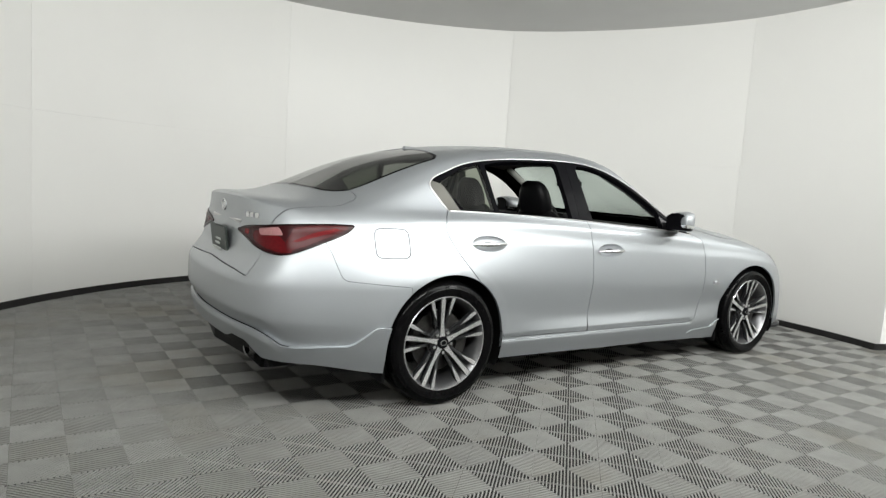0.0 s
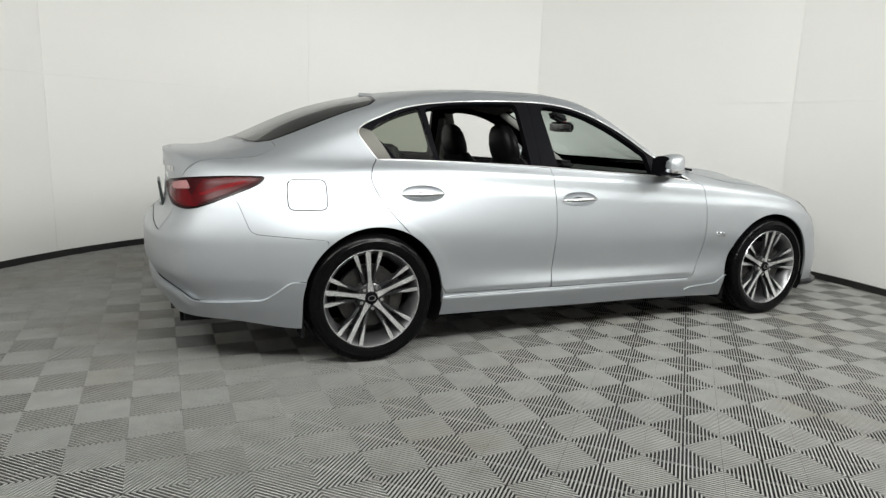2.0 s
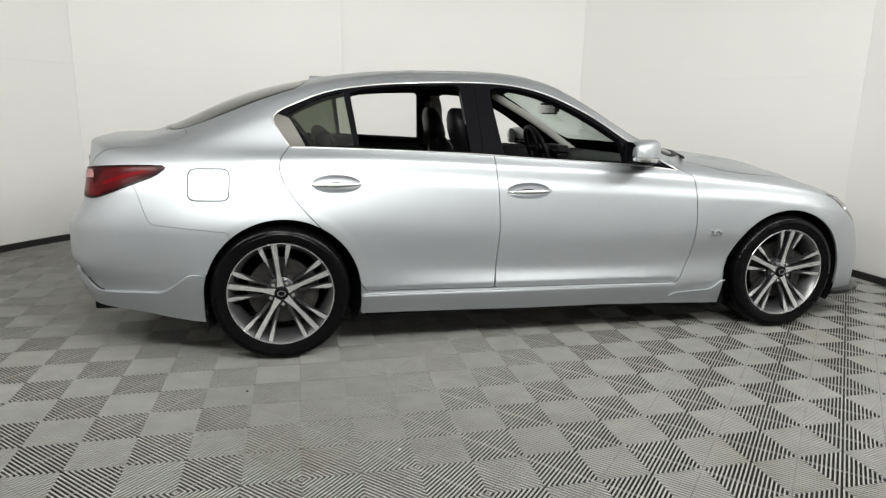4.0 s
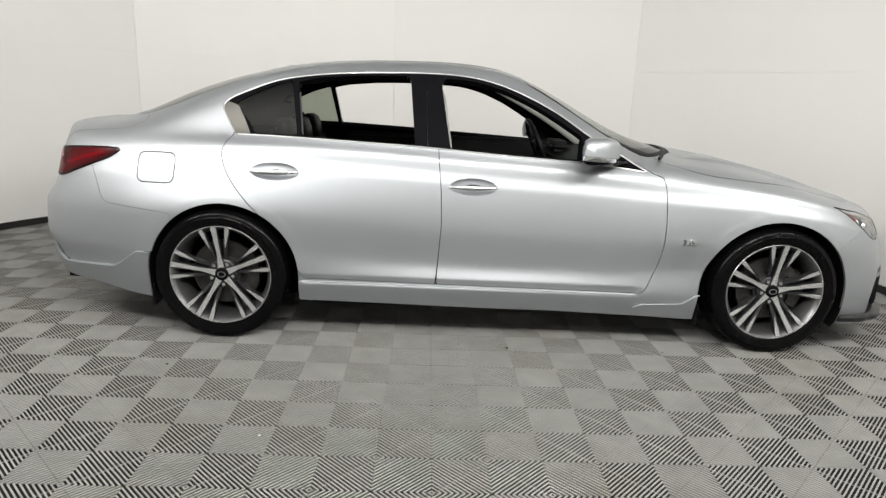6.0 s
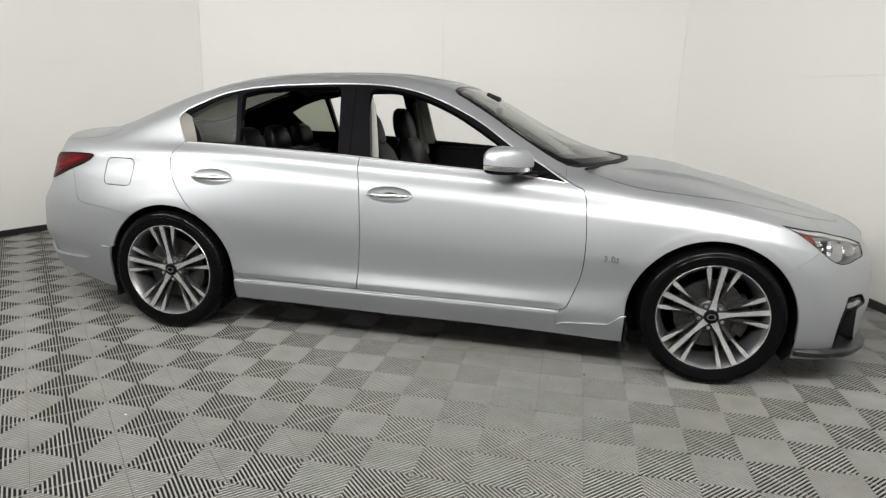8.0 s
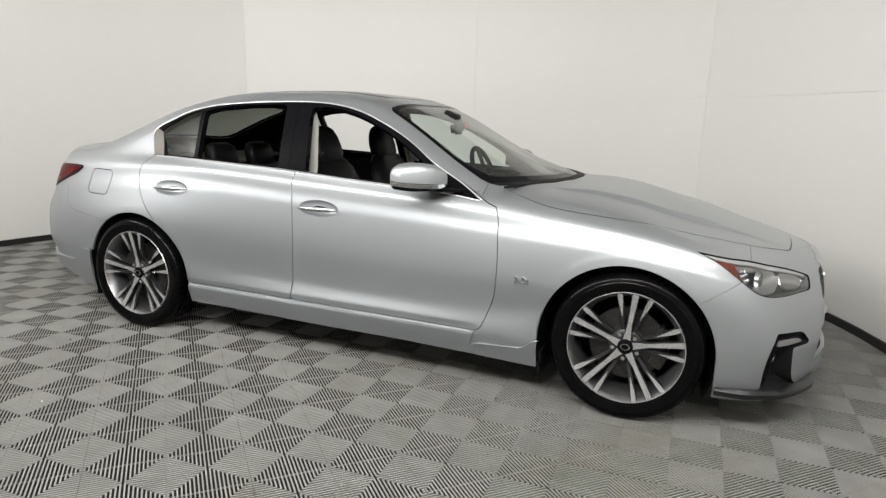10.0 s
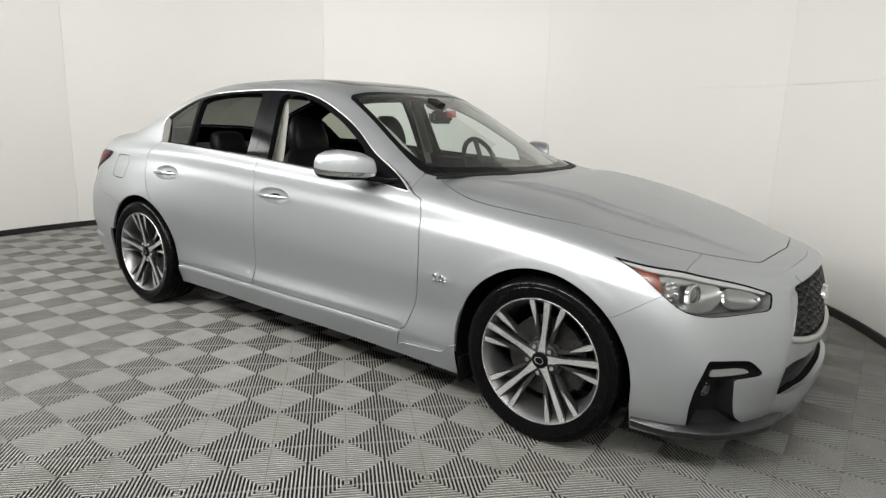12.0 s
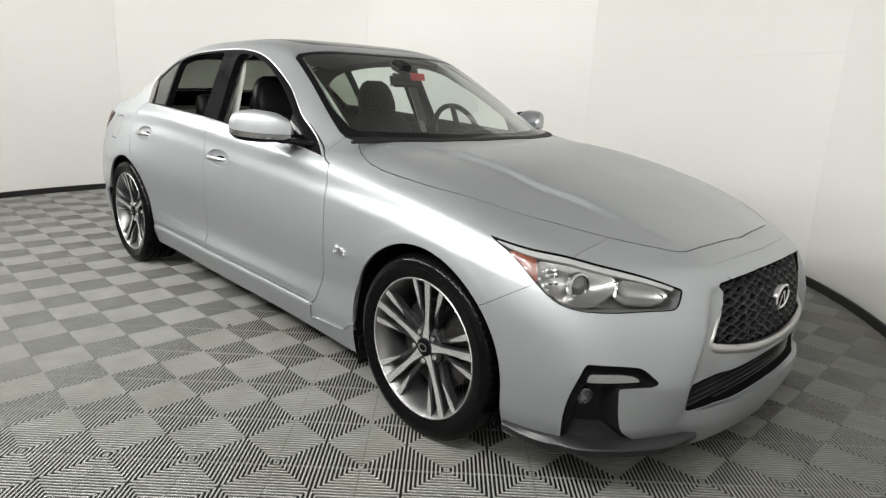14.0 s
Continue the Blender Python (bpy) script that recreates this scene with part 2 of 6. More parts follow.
def hermite(knots, values, at, axis_free=True):
    """Smooth curve through values with no overshoot (limited slopes)."""
    k, v = np.asarray(knots, float), np.asarray(values, float)
    h = np.diff(k)[:, None]
    s = np.diff(v, axis=0) / h
    m = np.zeros_like(v)
    w1, w2 = 2 * h[1:] + h[:-1], h[1:] + 2 * h[:-1]
    same = s[:-1] * s[1:] > 0
    safe = np.where(same, w1 / np.where(s[:-1] == 0, 1, s[:-1]) + w2 / np.where(s[1:] == 0, 1, s[1:]), 1)
    m[1:-1] = np.where(same, (w1 + w2) / safe, 0)
    m[0], m[-1] = s[0], s[-1]
    i = np.clip(np.searchsorted(k, at) - 1, 0, len(k) - 2)
    t = ((at - k[i]) / (k[i + 1] - k[i]))[:, None]
    hh = (k[i + 1] - k[i])[:, None]
    return (2 * t**3 - 3 * t**2 + 1) * v[i] + (t**3 - 2 * t**2 + t) * hh * m[i] + (-2 * t**3 + 3 * t**2) * v[i + 1] + (t**3 - t**2) * hh * m[i + 1]


def flat_section(x, *wz):
    return [(x, w, z) for w, z in wz]


# Half sections round the car, from the nose's middle along the flank to the tail's middle.
# Each runs from the lower edge up to the shoulder (7 points) and on over the top to the centre line (4 points): x, half width, height.
SECTIONS = [
    [(2.26, 0, 0.175), (2.29, 0, 0.26), (2.30, 0, 0.40), (2.30, 0, 0.52), (2.29, 0, 0.62), (2.27, 0, 0.69), (2.235, 0, 0.73), (2.205, 0, 0.745), (2.17, 0, 0.757), (2.13, 0, 0.768), (2.09, 0, 0.78)],
    [(2.22, 0.35, 0.175), (2.255, 0.35, 0.26), (2.265, 0.35, 0.40), (2.26, 0.35, 0.52), (2.24, 0.345, 0.62), (2.215, 0.34, 0.69), (2.175, 0.33, 0.732), (2.13, 0.31, 0.752), (2.07, 0.25, 0.78), (2.02, 0.13, 0.80), (1.99, 0, 0.81)],
    [(2.10, 0.66, 0.175), (2.12, 0.67, 0.27), (2.12, 0.67, 0.40), (2.105, 0.66, 0.52), (2.07, 0.64, 0.63), (2.04, 0.61, 0.70), (1.99, 0.575, 0.748), (1.93, 0.52, 0.78), (1.86, 0.40, 0.818), (1.83, 0.20, 0.84), (1.82, 0, 0.848)],
    [(1.96, 0.80, 0.175), (1.975, 0.815, 0.28), (1.97, 0.82, 0.41), (1.955, 0.815, 0.54), (1.92, 0.80, 0.66), (1.885, 0.765, 0.735), (1.85, 0.71, 0.778), (1.78, 0.65, 0.812), (1.71, 0.50, 0.85), (1.68, 0.25, 0.877), (1.67, 0, 0.886)],
    [(1.79, 0.85, 0.18), (1.79, 0.88, 0.29), (1.785, 0.885, 0.42), (1.775, 0.885, 0.58), (1.75, 0.875, 0.70), (1.73, 0.835, 0.778), (1.71, 0.775, 0.815), (1.64, 0.70, 0.845), (1.57, 0.54, 0.88), (1.545, 0.27, 0.904), (1.54, 0, 0.914)],
    [(1.425, 0.86, 0.20), (1.425, 0.893, 0.32), (1.425, 0.903, 0.45), (1.425, 0.906, 0.60), (1.425, 0.895, 0.75), (1.425, 0.86, 0.835), (1.425, 0.80, 0.875), (1.40, 0.71, 0.908), (1.38, 0.55, 0.932), (1.365, 0.28, 0.946), (1.36, 0, 0.95)],
    [(1.06, 0.845, 0.175), (1.06, 0.877, 0.315), (1.06, 0.873, 0.44), (1.06, 0.89, 0.60), (1.06, 0.88, 0.77), (1.06, 0.848, 0.868), (1.06, 0.80, 0.912), (1.07, 0.72, 0.95), (1.09, 0.56, 0.97), (1.11, 0.28, 0.98), (1.12, 0, 0.984)],
    [(0.78, 0.842, 0.18), (0.78, 0.873, 0.31), (0.78, 0.862, 0.43), (0.78, 0.877, 0.60), (0.78, 0.866, 0.78), (0.78, 0.842, 0.882), (0.78, 0.80, 0.935), (0.80, 0.73, 0.966), (0.88, 0.58, 0.992), (0.99, 0.30, 1.002), (1.03, 0, 1.006)],
    [(0.55, 0.84, 0.185), (0.55, 0.872, 0.31), (0.55, 0.856, 0.42), (0.55, 0.868, 0.60), (0.55, 0.858, 0.79), (0.55, 0.838, 0.895), (0.55, 0.80, 0.95), (0.56, 0.768, 1.0), (0.62, 0.61, 1.066), (0.71, 0.30, 1.086), (0.74, 0, 1.090)],
    [(0.3, 0.84, 0.19), (0.3, 0.87, 0.31), (0.3, 0.85, 0.42), (0.3, 0.862, 0.60), (0.3, 0.853, 0.80), (0.3, 0.834, 0.91), (0.3, 0.80, 0.963), (0.3, 0.692, 1.165), (0.34, 0.56, 1.222), (0.40, 0.28, 1.236), (0.42, 0, 1.236)],
    flat_section(0.0, (0.84, 0.19), (0.87, 0.31), (0.848, 0.42), (0.86, 0.61), (0.85, 0.81), (0.831, 0.922), (0.797, 0.978)) + [(0.0, 0.632, 1.31), (0.03, 0.53, 1.37), (0.06, 0.28, 1.388), (0.07, 0, 1.386)],
    flat_section(-0.5, (0.84, 0.195), (0.87, 0.31), (0.851, 0.43), (0.864, 0.63), (0.849, 0.835), (0.826, 0.945), (0.788, 1.001), (0.602, 1.37), (0.50, 1.418), (0.27, 1.438), (0, 1.444)),
    flat_section(-0.95, (0.843, 0.20), (0.873, 0.32), (0.87, 0.44), (0.88, 0.635), (0.85, 0.85), (0.816, 0.962), (0.774, 1.018), (0.615, 1.335), (0.52, 1.39), (0.28, 1.415), (0, 1.422)),
    flat_section(-1.425, (0.86, 0.20), (0.892, 0.33), (0.905, 0.46), (0.908, 0.64), (0.857, 0.83), (0.80, 0.962), (0.738, 1.025), (0.632, 1.195), (0.545, 1.27), (0.28, 1.325), (0, 1.342)),
    flat_section(-1.8, (0.845, 0.20), (0.872, 0.33), (0.884, 0.46), (0.878, 0.62), (0.828, 0.80), (0.775, 0.94), (0.715, 1.01), (0.65, 1.065), (0.54, 1.125), (0.28, 1.19), (0, 1.21)),
    flat_section(-2.08, (0.79, 0.25), (0.815, 0.35), (0.83, 0.46), (0.822, 0.62), (0.782, 0.80), (0.737, 0.92), (0.675, 0.99), (0.60, 1.022)) + [(-2.09, 0.50, 1.045), (-2.11, 0.26, 1.062), (-2.12, 0, 1.066)],
    [(-2.28, 0.69, 0.27), (-2.31, 0.71, 0.36), (-2.345, 0.725, 0.48), (-2.345, 0.715, 0.62), (-2.30, 0.675, 0.78), (-2.285, 0.635, 0.90), (-2.26, 0.575, 1.0), (-2.275, 0.50, 1.025), (-2.285, 0.38, 1.04), (-2.295, 0.2, 1.047), (-2.30, 0, 1.05)],
    [(-2.39, 0.43, 0.28), (-2.42, 0.43, 0.38), (-2.46, 0.43, 0.50), (-2.46, 0.43, 0.625), (-2.365, 0.41, 0.76), (-2.350, 0.39, 0.90), (-2.356, 0.36, 1.02), (-2.355, 0.30, 1.032), (-2.35, 0.22, 1.037), (-2.345, 0.12, 1.039), (-2.34, 0, 1.04)],
    [(-2.42, 0, 0.28), (-2.45, 0, 0.38), (-2.49, 0, 0.50), (-2.488, 0, 0.625), (-2.378, 0, 0.76), (-2.368, 0, 0.90), (-2.378, 0, 1.028), (-2.372, 0, 1.034), (-2.365, 0, 1.036), (-2.36, 0, 1.037), (-2.35, 0, 1.038)],
]


def body_half(ns=420, nv=220):
    """Dense grid of the half body: vertices, unit normals (outward, half width along +y) and triangles."""
    keys = np.array(SECTIONS)
    # a crease below the window line: flat above it, upright for a hand's width under it
    side = np.interp(keys[:, 5, 0], [-2.2, -1.7, -1.2, 0.5, 1.0, 1.95], [0, 0.1, 0.3, 0.35, 0.1, 0])[:, None]
    keys[:, 5] += side * np.array((0, 0.004, 0.003))
    under = keys[:, 4] * 0.4 + keys[:, 5] * 0.6
    hollow = keys[:, 5] + np.array((0, 0.001, -0.048))
    keys = np.insert(keys, 5, under * (1 - side) + hollow * side, axis=1)
    step = np.linalg.norm(np.diff(keys[:, 3:9], axis=0), axis=2).mean(1)
    s = np.r_[0, np.cumsum(step)]
    at = np.linspace(0, s[-1], ns)
    rows = np.stack([spline(s, keys[:, j], at) for j in range(keys.shape[1])], 1)
    rows[..., 1] = np.maximum(rows[..., 1], 0)
    rise = np.linalg.norm(np.diff(keys, axis=1), axis=2).mean(0)
    v = np.r_[0, np.cumsum(rise)]
    av = np.linspace(0, v[-1], nv)
    grid = np.stack([hermite(v, rows[i], av) for i in range(ns)])
    for _ in range(1):
        grid[:, 1:-1] = 0.25 * grid[:, :-2] + 0.5 * grid[:, 1:-1] + 0.25 * grid[:, 2:]
    # doors tuck in just above the sill
    tuck = np.interp(grid[..., 2], [0.296, 0.306, 0.322, 0.345], [0, 1, 1, 0]) * np.interp(grid[..., 0], [-1.06, -1.0, 0.68, 0.74], [0, 1, 1, 0])
    grid[..., 1] -= 0.007 * tuck
    # raised middle of the hood between two long creases
    x, w = grid[..., 0], grid[..., 1]
    line = np.interp(x, [0.9, 1.5, 2.08], [0.50, 0.44, 0.33])
    rise_ = np.clip((line - w) / 0.034 + 0.5, 0, 1)
    rise_ = rise_ * rise_ * (3 - 2 * rise_)
    fade = np.interp(x, [0.95, 1.15, 1.7, 2.04], [0, 1, 1, 0])
    grid[..., 2] += 0.017 * rise_ * fade * (np.arange(grid.shape[1]) > 0.62 * grid.shape[1])
    # the rear bumper turns under above its lower lip
    x, w, z = grid[..., 0], grid[..., 1], grid[..., 2]
    seam = np.interp(x, [-2.5, -2.40, -2.37, -2.325, -2.275, -2.2], [0.425, 0.42, 0.412, 0.386, 0.348, 0.345])
    tuck = np.interp(z - seam, [-0.03, -0.004, 0.004, 0.06], [0, 1, 1, 0]) * np.interp(x, [-2.33, -2.22], [1, 0])
    grid[..., 0] += 0.014 * tuck
    grid[..., 1] -= 0.006 * tuck * (w > 0.3)
    # flared lips round the wheel arches
    x, w, z = grid[..., 0], grid[..., 1], grid[..., 2]
    for xc, zc, rad, high in ((1.41, 0.335, 0.384, 0.0012), (-1.41, 0.325, 0.372, 0.0012)):
        t = np.clip((rad + 0.062 - np.hypot(x - xc, z - zc)) / 0.032, 0, 1)
        grid[..., 1] += high * t * t * (3 - 2 * t) * np.interp(z, [0.30, 0.40], [0, 1]) * np.interp(w, [0.68, 0.80], [0, 1])
    # bumper corners: a rolled edge below each headlight, and a channel between it and the grille
    x, w, z = grid[..., 0], grid[..., 1], grid[..., 2]
    ease = lambda t: np.clip(t, 0, 1) ** 2 * (3 - 2 * np.clip(t, 0, 1))
    low_half = (np.arange(grid.shape[1]) < 0.62 * grid.shape[1]) & (x > 1.85)
    rim_w = np.interp(z, [0.26, 0.30, 0.396, 0.456, 0.562, 0.64, 0.70], [0.515, 0.51, 0.503, 0.486, 0.450, 0.425, 0.40])
    strength = np.interp(z, [0.25, 0.32, 0.40, 0.56, 0.66, 0.705], [0, 0.5, 1, 1, 0.6, 0]) * low_half
    off = w - rim_w
    bulge = 0.016 * strength * np.where(off > 0, np.exp(-((off / 0.11) ** 2)), ease(1 + off / 0.02))
    sink = 0.022 * strength * ease(-off / 0.045) * np.interp(w, [0.0, 0.30, 0.36, 0.42], [0.0, 0.25, 1, 1])
    grid[..., 0] += 0.85 * bulge - sink
    grid[..., 1] += 0.45 * bulge
    grid[0, :, 1] = grid[-1, :, 1] = 0
    grid[:, -1, 1] = 0
    full = np.concatenate([grid[1:4][::-1] * (1, -1, 1), grid, grid[-4:-1][::-1] * (1, -1, 1)])
    full = np.concatenate([full, full[:, -4:-1][:, ::-1] * (1, -1, 1)], 1)
    du, dv = np.gradient(full, axis=0), np.gradient(full, axis=1)
    nor = np.cross(dv, du)
    nor /= np.linalg.norm(nor, axis=2, keepdims=True) + 1e-12
    nor = nor[3:-3, :-3]
    nv_ = grid.shape[1]
    i, j = np.meshgrid(np.arange(ns - 1), np.arange(nv_ - 1), indexing="ij")
    a = (i * nv_ + j).ravel()
    tri = np.concatenate([np.c_[a, a + 1, a + nv_ + 1], np.c_[a, a + nv_ + 1, a + nv_]])
    vert, nor = grid.reshape(-1, 3), nor.reshape(-1, 3)
    mid = len(vert) // 2
    if nor[np.argmax(vert[:, 1]), 1] < 0:
        nor = -nor
    p = vert[tri]
    fn = np.cross(p[:, 1] - p[:, 0], p[:, 2] - p[:, 0])
    flip = (fn * nor[tri[:, 0]]).sum(1) < 0
    tri[flip] = tri[flip][:, ::-1]
    area = np.linalg.norm(fn, axis=1)
    return vert, nor, tri[area > 1e-9]


def clip(mesh, g):
    """The part of a triangle mesh where the vertex values g are positive, cut cleanly along g = 0."""
    vert, nor, tri = mesh
    g = np.where(np.abs(g) < 1e-6, 1e-6, g)
    pos = g > 0
    c = pos[tri].sum(1)
    out = [tri[c == 3]]
    new_v, new_n, cache = [], [], {}
    base = len(vert)

    def cross(a, b):
        k = (a, b) if a < b else (b, a)
        if k not in cache:
            t = g[k[0]] / (g[k[0]] - g[k[1]])
            cache[k] = base + len(new_v)
            new_v.append(vert[k[0]] + t * (vert[k[1]] - vert[k[0]]))
            n = nor[k[0]] + t * (nor[k[1]] - nor[k[0]])
            new_n.append(n / (np.linalg.norm(n) + 1e-12))
        return cache[k]

    extra = []
    for t in tri[(c == 1) | (c == 2)]:
        poly = []
        for k in range(3):
            a, b = int(t[k]), int(t[(k + 1) % 3])
            if pos[a]:
                poly.append(a)
            if pos[a] != pos[b]:
                poly.append(cross(a, b))
        for k in range(1, len(poly) - 1):
            extra.append((poly[0], poly[k], poly[k + 1]))
    if extra:
        out.append(np.array(extra))
    tri = np.concatenate(out)
    if new_v:
        vert, nor = np.concatenate([vert, new_v]), np.concatenate([nor, new_n])
    used, inv = np.unique(tri, return_inverse=True)
    return vert[used], nor[used], inv.reshape(-1, 3)


def inside(points, poly):
    """Signed distance of 2D points to a closed polygon, positive inside."""
    p, q = np.asarray(points, float), np.asarray(poly, float)
    best, odd = np.full(len(p), 1e9), np.zeros(len(p), bool)
    for a, b in zip(q, np.roll(q, -1, 0)):
        d = b - a
        t = np.clip(((p - a) @ d) / (d @ d + 1e-15), 0, 1)
        best = np.minimum(best, np.hypot(*(p - a - t[:, None] * d).T))
        hit = (a[1] > p[:, 1]) != (b[1] > p[:, 1])
        odd ^= hit & (p[:, 0] < a[0] + (p[:, 1] - a[1]) / (b[1] - a[1] + 1e-15) * d[0])
    return np.where(odd, best, -best)


def rounded(points, radius, n=5):
    """A polygon with its corners rounded. radius: one, or one for each corner."""
    out, m = [], len(points)
    rad = [radius] * m if np.isscalar(radius) else radius
    for i in range(m):
        p, a, b = (np.array(points[k % m], float) for k in (i, i - 1, i + 1))
        la, lb = np.linalg.norm(a - p), np.linalg.norm(b - p)
        r = min(rad[i], 0.45 * la, 0.45 * lb)
        p0, p1 = p + (a - p) / la * r, p + (b - p) / lb * r
        for t in np.linspace(0, 1, n):
            out.append((1 - t) ** 2 * p0 + 2 * t * (1 - t) * p + t * t * p1)
    return np.array(out)


def curve2(points, n=40):
    """A smooth open 2D curve through the points."""
    p = np.asarray(points, float)
    k = np.r_[0, np.cumsum(np.linalg.norm(np.diff(p, axis=0), axis=1))]
    return spline(k, p, np.linspace(0, k[-1], n))


SIDE_R, SIDE_L = -1, 1


def shell(name, mesh, mat, parent, side, label="", lift=0.0, rim=0.0):
    """A body panel from the half-body mesh, on one side of the car. rim: depth of the turned-in edge."""
    vert, nor, tri = mesh
    if not len(tri):
        return None
    vert = vert + nor * lift
    if rim:
        e = np.sort(np.concatenate([tri[:, [0, 1]], tri[:, [1, 2]], tri[:, [2, 0]]]), 1)
        d = np.concatenate([tri[:, [0, 1]], tri[:, [1, 2]], tri[:, [2, 0]]])
        u, idx, cnt = np.unique(e, axis=0, return_index=True, return_counts=True)
        edge = d[idx[cnt == 1]]
        edge = edge[~((np.abs(vert[edge[:, 0], 1]) < 1e-6) & (np.abs(vert[edge[:, 1], 1]) < 1e-6))]
        ids = np.unique(edge)
        top = dict(zip(ids.tolist(), range(len(vert), len(vert) + len(ids))))
        low = dict(zip(ids.tolist(), range(len(vert) + len(ids), len(vert) + 2 * len(ids))))
        nn = nor[ids]
        vert = np.concatenate([vert, vert[ids], vert[ids] - nn * rim])
        out = np.zeros((len(ids), 3))
        pos = {k: n for n, k in enumerate(ids.tolist())}
        for a, b in edge.tolist():
            q = np.cross(vert[b] - vert[a], nor[a])
            out[pos[a]] += q
            out[pos[b]] += q
        out /= np.linalg.norm(out, axis=1, keepdims=True) + 1e-12
        nor = np.concatenate([nor, out, out])
        tri = np.concatenate([tri, [(top[b], top[a], low[a]) for a, b in edge.tolist()], [(top[b], low[a], low[b]) for a, b in edge.tolist()]])
    m = np.array((1, side, 1))
    vert, nor = vert * m, nor * m
    if side < 0:
        tri = tri[:, ::-1]
    return mesh_object(name, vert, tri.tolist(), mat, parent, label, normals=nor)


# ---- the car: panels ----
HALF = body_half()
CAR = thing("car", "silver metallic four-door sedan with its side windows open", "car")


def xz(m):
    return m[0][:, [0, 2]]


def xw(m):
    return m[0][:, [0, 1]]


def yz(m):
    return m[0][:, [1, 2]]


def nose(m):
    return np.c_[m[0][:, 0] - m[0][:, 1], m[0][:, 2]]


def tail(m):
    return np.c_[-m[0][:, 0] - m[0][:, 1], m[0][:, 2]]


def arch_gap(m, xc, zc, r):
    v = m[0]
    dx, dz = v[:, 0] - xc, v[:, 2] - zc
    return np.maximum(np.where(dz > 0, np.hypot(dx, dz), np.abs(dx)) - r, 0.45 - v[:, 1])


def carve(m, g, gap=0.0020):
    """Splits a mesh into the part where g is above the gap and the part below it, with a joint between."""
    return clip(m, g - gap), clip(m, -g - gap)


def renormal(m):
    v, _, t = m
    n = np.zeros_like(v)
    f = np.cross(v[t[:, 1]] - v[t[:, 0]], v[t[:, 2]] - v[t[:, 0]])
    for k in range(3):
        np.add.at(n, t[:, k], f)
    return v, n / (np.linalg.norm(n, axis=1, keepdims=True) + 1e-12), t


def both(name, mesh, mat, label="", lift=0.0, rim=0.012, parents=(None, None)):
    return [shell(name, mesh, mat, p or CAR, s, label, lift, rim) for s, p in zip((SIDE_R, SIDE_L), parents)]


def whole(name, mesh, mat, label="", lift=0.0, rim=0.012, parent=None):
    """A panel that crosses the centre line: both halves in one mesh."""
    v, n, t = mesh
    k = len(v)
    m = np.array((1, -1, 1))
    rt = np.concatenate([t, t[:, ::-1] + k])
    return shell(name, (np.concatenate([v, v * m]), np.concatenate([n, n * m]), rt), mat, parent or CAR, 1, label, lift, rim)


# outlines, in metres: side view (x, z), plan (x, half width), nose and tail (running round the corner, z)
DLO = np.concatenate([
    curve2([(-1.375, 1.024), (-1.405, 1.065), (-1.437, 1.115), (-1.456, 1.161), (-1.43, 1.192), (-1.368, 1.224), (-1.222, 1.285), (-1.071, 1.32), (-0.891, 1.343), (-0.655, 1.36), (-0.435, 1.369), (-0.242, 1.363), (-0.064, 1.332), (0.114, 1.267), (0.293, 1.175), (0.439, 1.080), (0.585, 1.004), (0.665, 0.957), (0.712, 0.932)], 110),
    curve2([(0.707, 0.930), (0.60, 0.943), (0.408, 0.960), (0.0, 0.9795), (-0.365, 0.998), (-0.8, 1.015), (-1.032, 1.021), (-1.27, 1.024), (-1.37, 1.0235)], 40)])
QUARTER = rounded([(-1.395, 1.168), (-1.325, 1.213), (-1.216, 1.267), (-1.108, 1.300), (-1.062, 1.034), (-1.277, 1.034), (-1.315, 1.095)], [0.02, 0.05, 0.05, 0.008, 0.006, 0.01, 0.06])
REAR_WIN = rounded([(-1.075, 1.294), (-0.978, 1.318), (-0.771, 1.338), (-0.507, 1.349), (-0.470, 1.014), (-1.036, 1.033)], [0.012, 0.05, 0.05, 0.03, 0.008, 0.008])
FRONT_WIN = rounded([(-0.352, 1.345), (-0.182, 1.339), (-0.034, 1.302), (0.115, 1.241), (0.262, 1.160), (0.375, 1.088), (0.395, 0.975), (-0.292, 1.003)], [0.05, 0.06, 0.06, 0.06, 0.06, 0.01, 0.008, 0.008])
CORNER_TRIM = np.array([(-1.6, 1.22), (-1.40, 1.172), (-1.372, 1.160), (-1.335, 1.100), (-1.298, 1.03), (-1.29, 0.9), (-1.6, 0.9)])
REAR_DOOR = np.concatenate([[(-1.36, 1.06), (-1.385, 1.015)], curve2([(-1.41, 0.985), (-1.423, 0.94), (-1.402, 0.865), (-1.353, 0.787), (-1.207, 0.624), (-1.101, 0.478), (-1.037, 0.36), (-1.012, 0.322)], 30), rounded([(-1.008, 0.312), (-0.337, 0.315)], 0.005)[5:], [(-0.332, 0.42), (-0.321, 0.628), (-0.330, 0.80), (-0.347, 0.95), (-0.352, 1.05)]])
FRONT_DOOR = np.concatenate([[(-0.352, 1.05), (-0.347, 0.95), (-0.330, 0.80), (-0.321, 0.628), (-0.332, 0.42), (-0.337, 0.315)], curve2([(0.69, 0.310), (0.735, 0.318), (0.765, 0.37), (0.802, 0.474), (0.816, 0.60), (0.815, 0.70), (0.808, 0.80), (0.800, 0.868), (0.785, 0.910)], 30), [(0.74, 0.925), (0.5, 1.05)]])
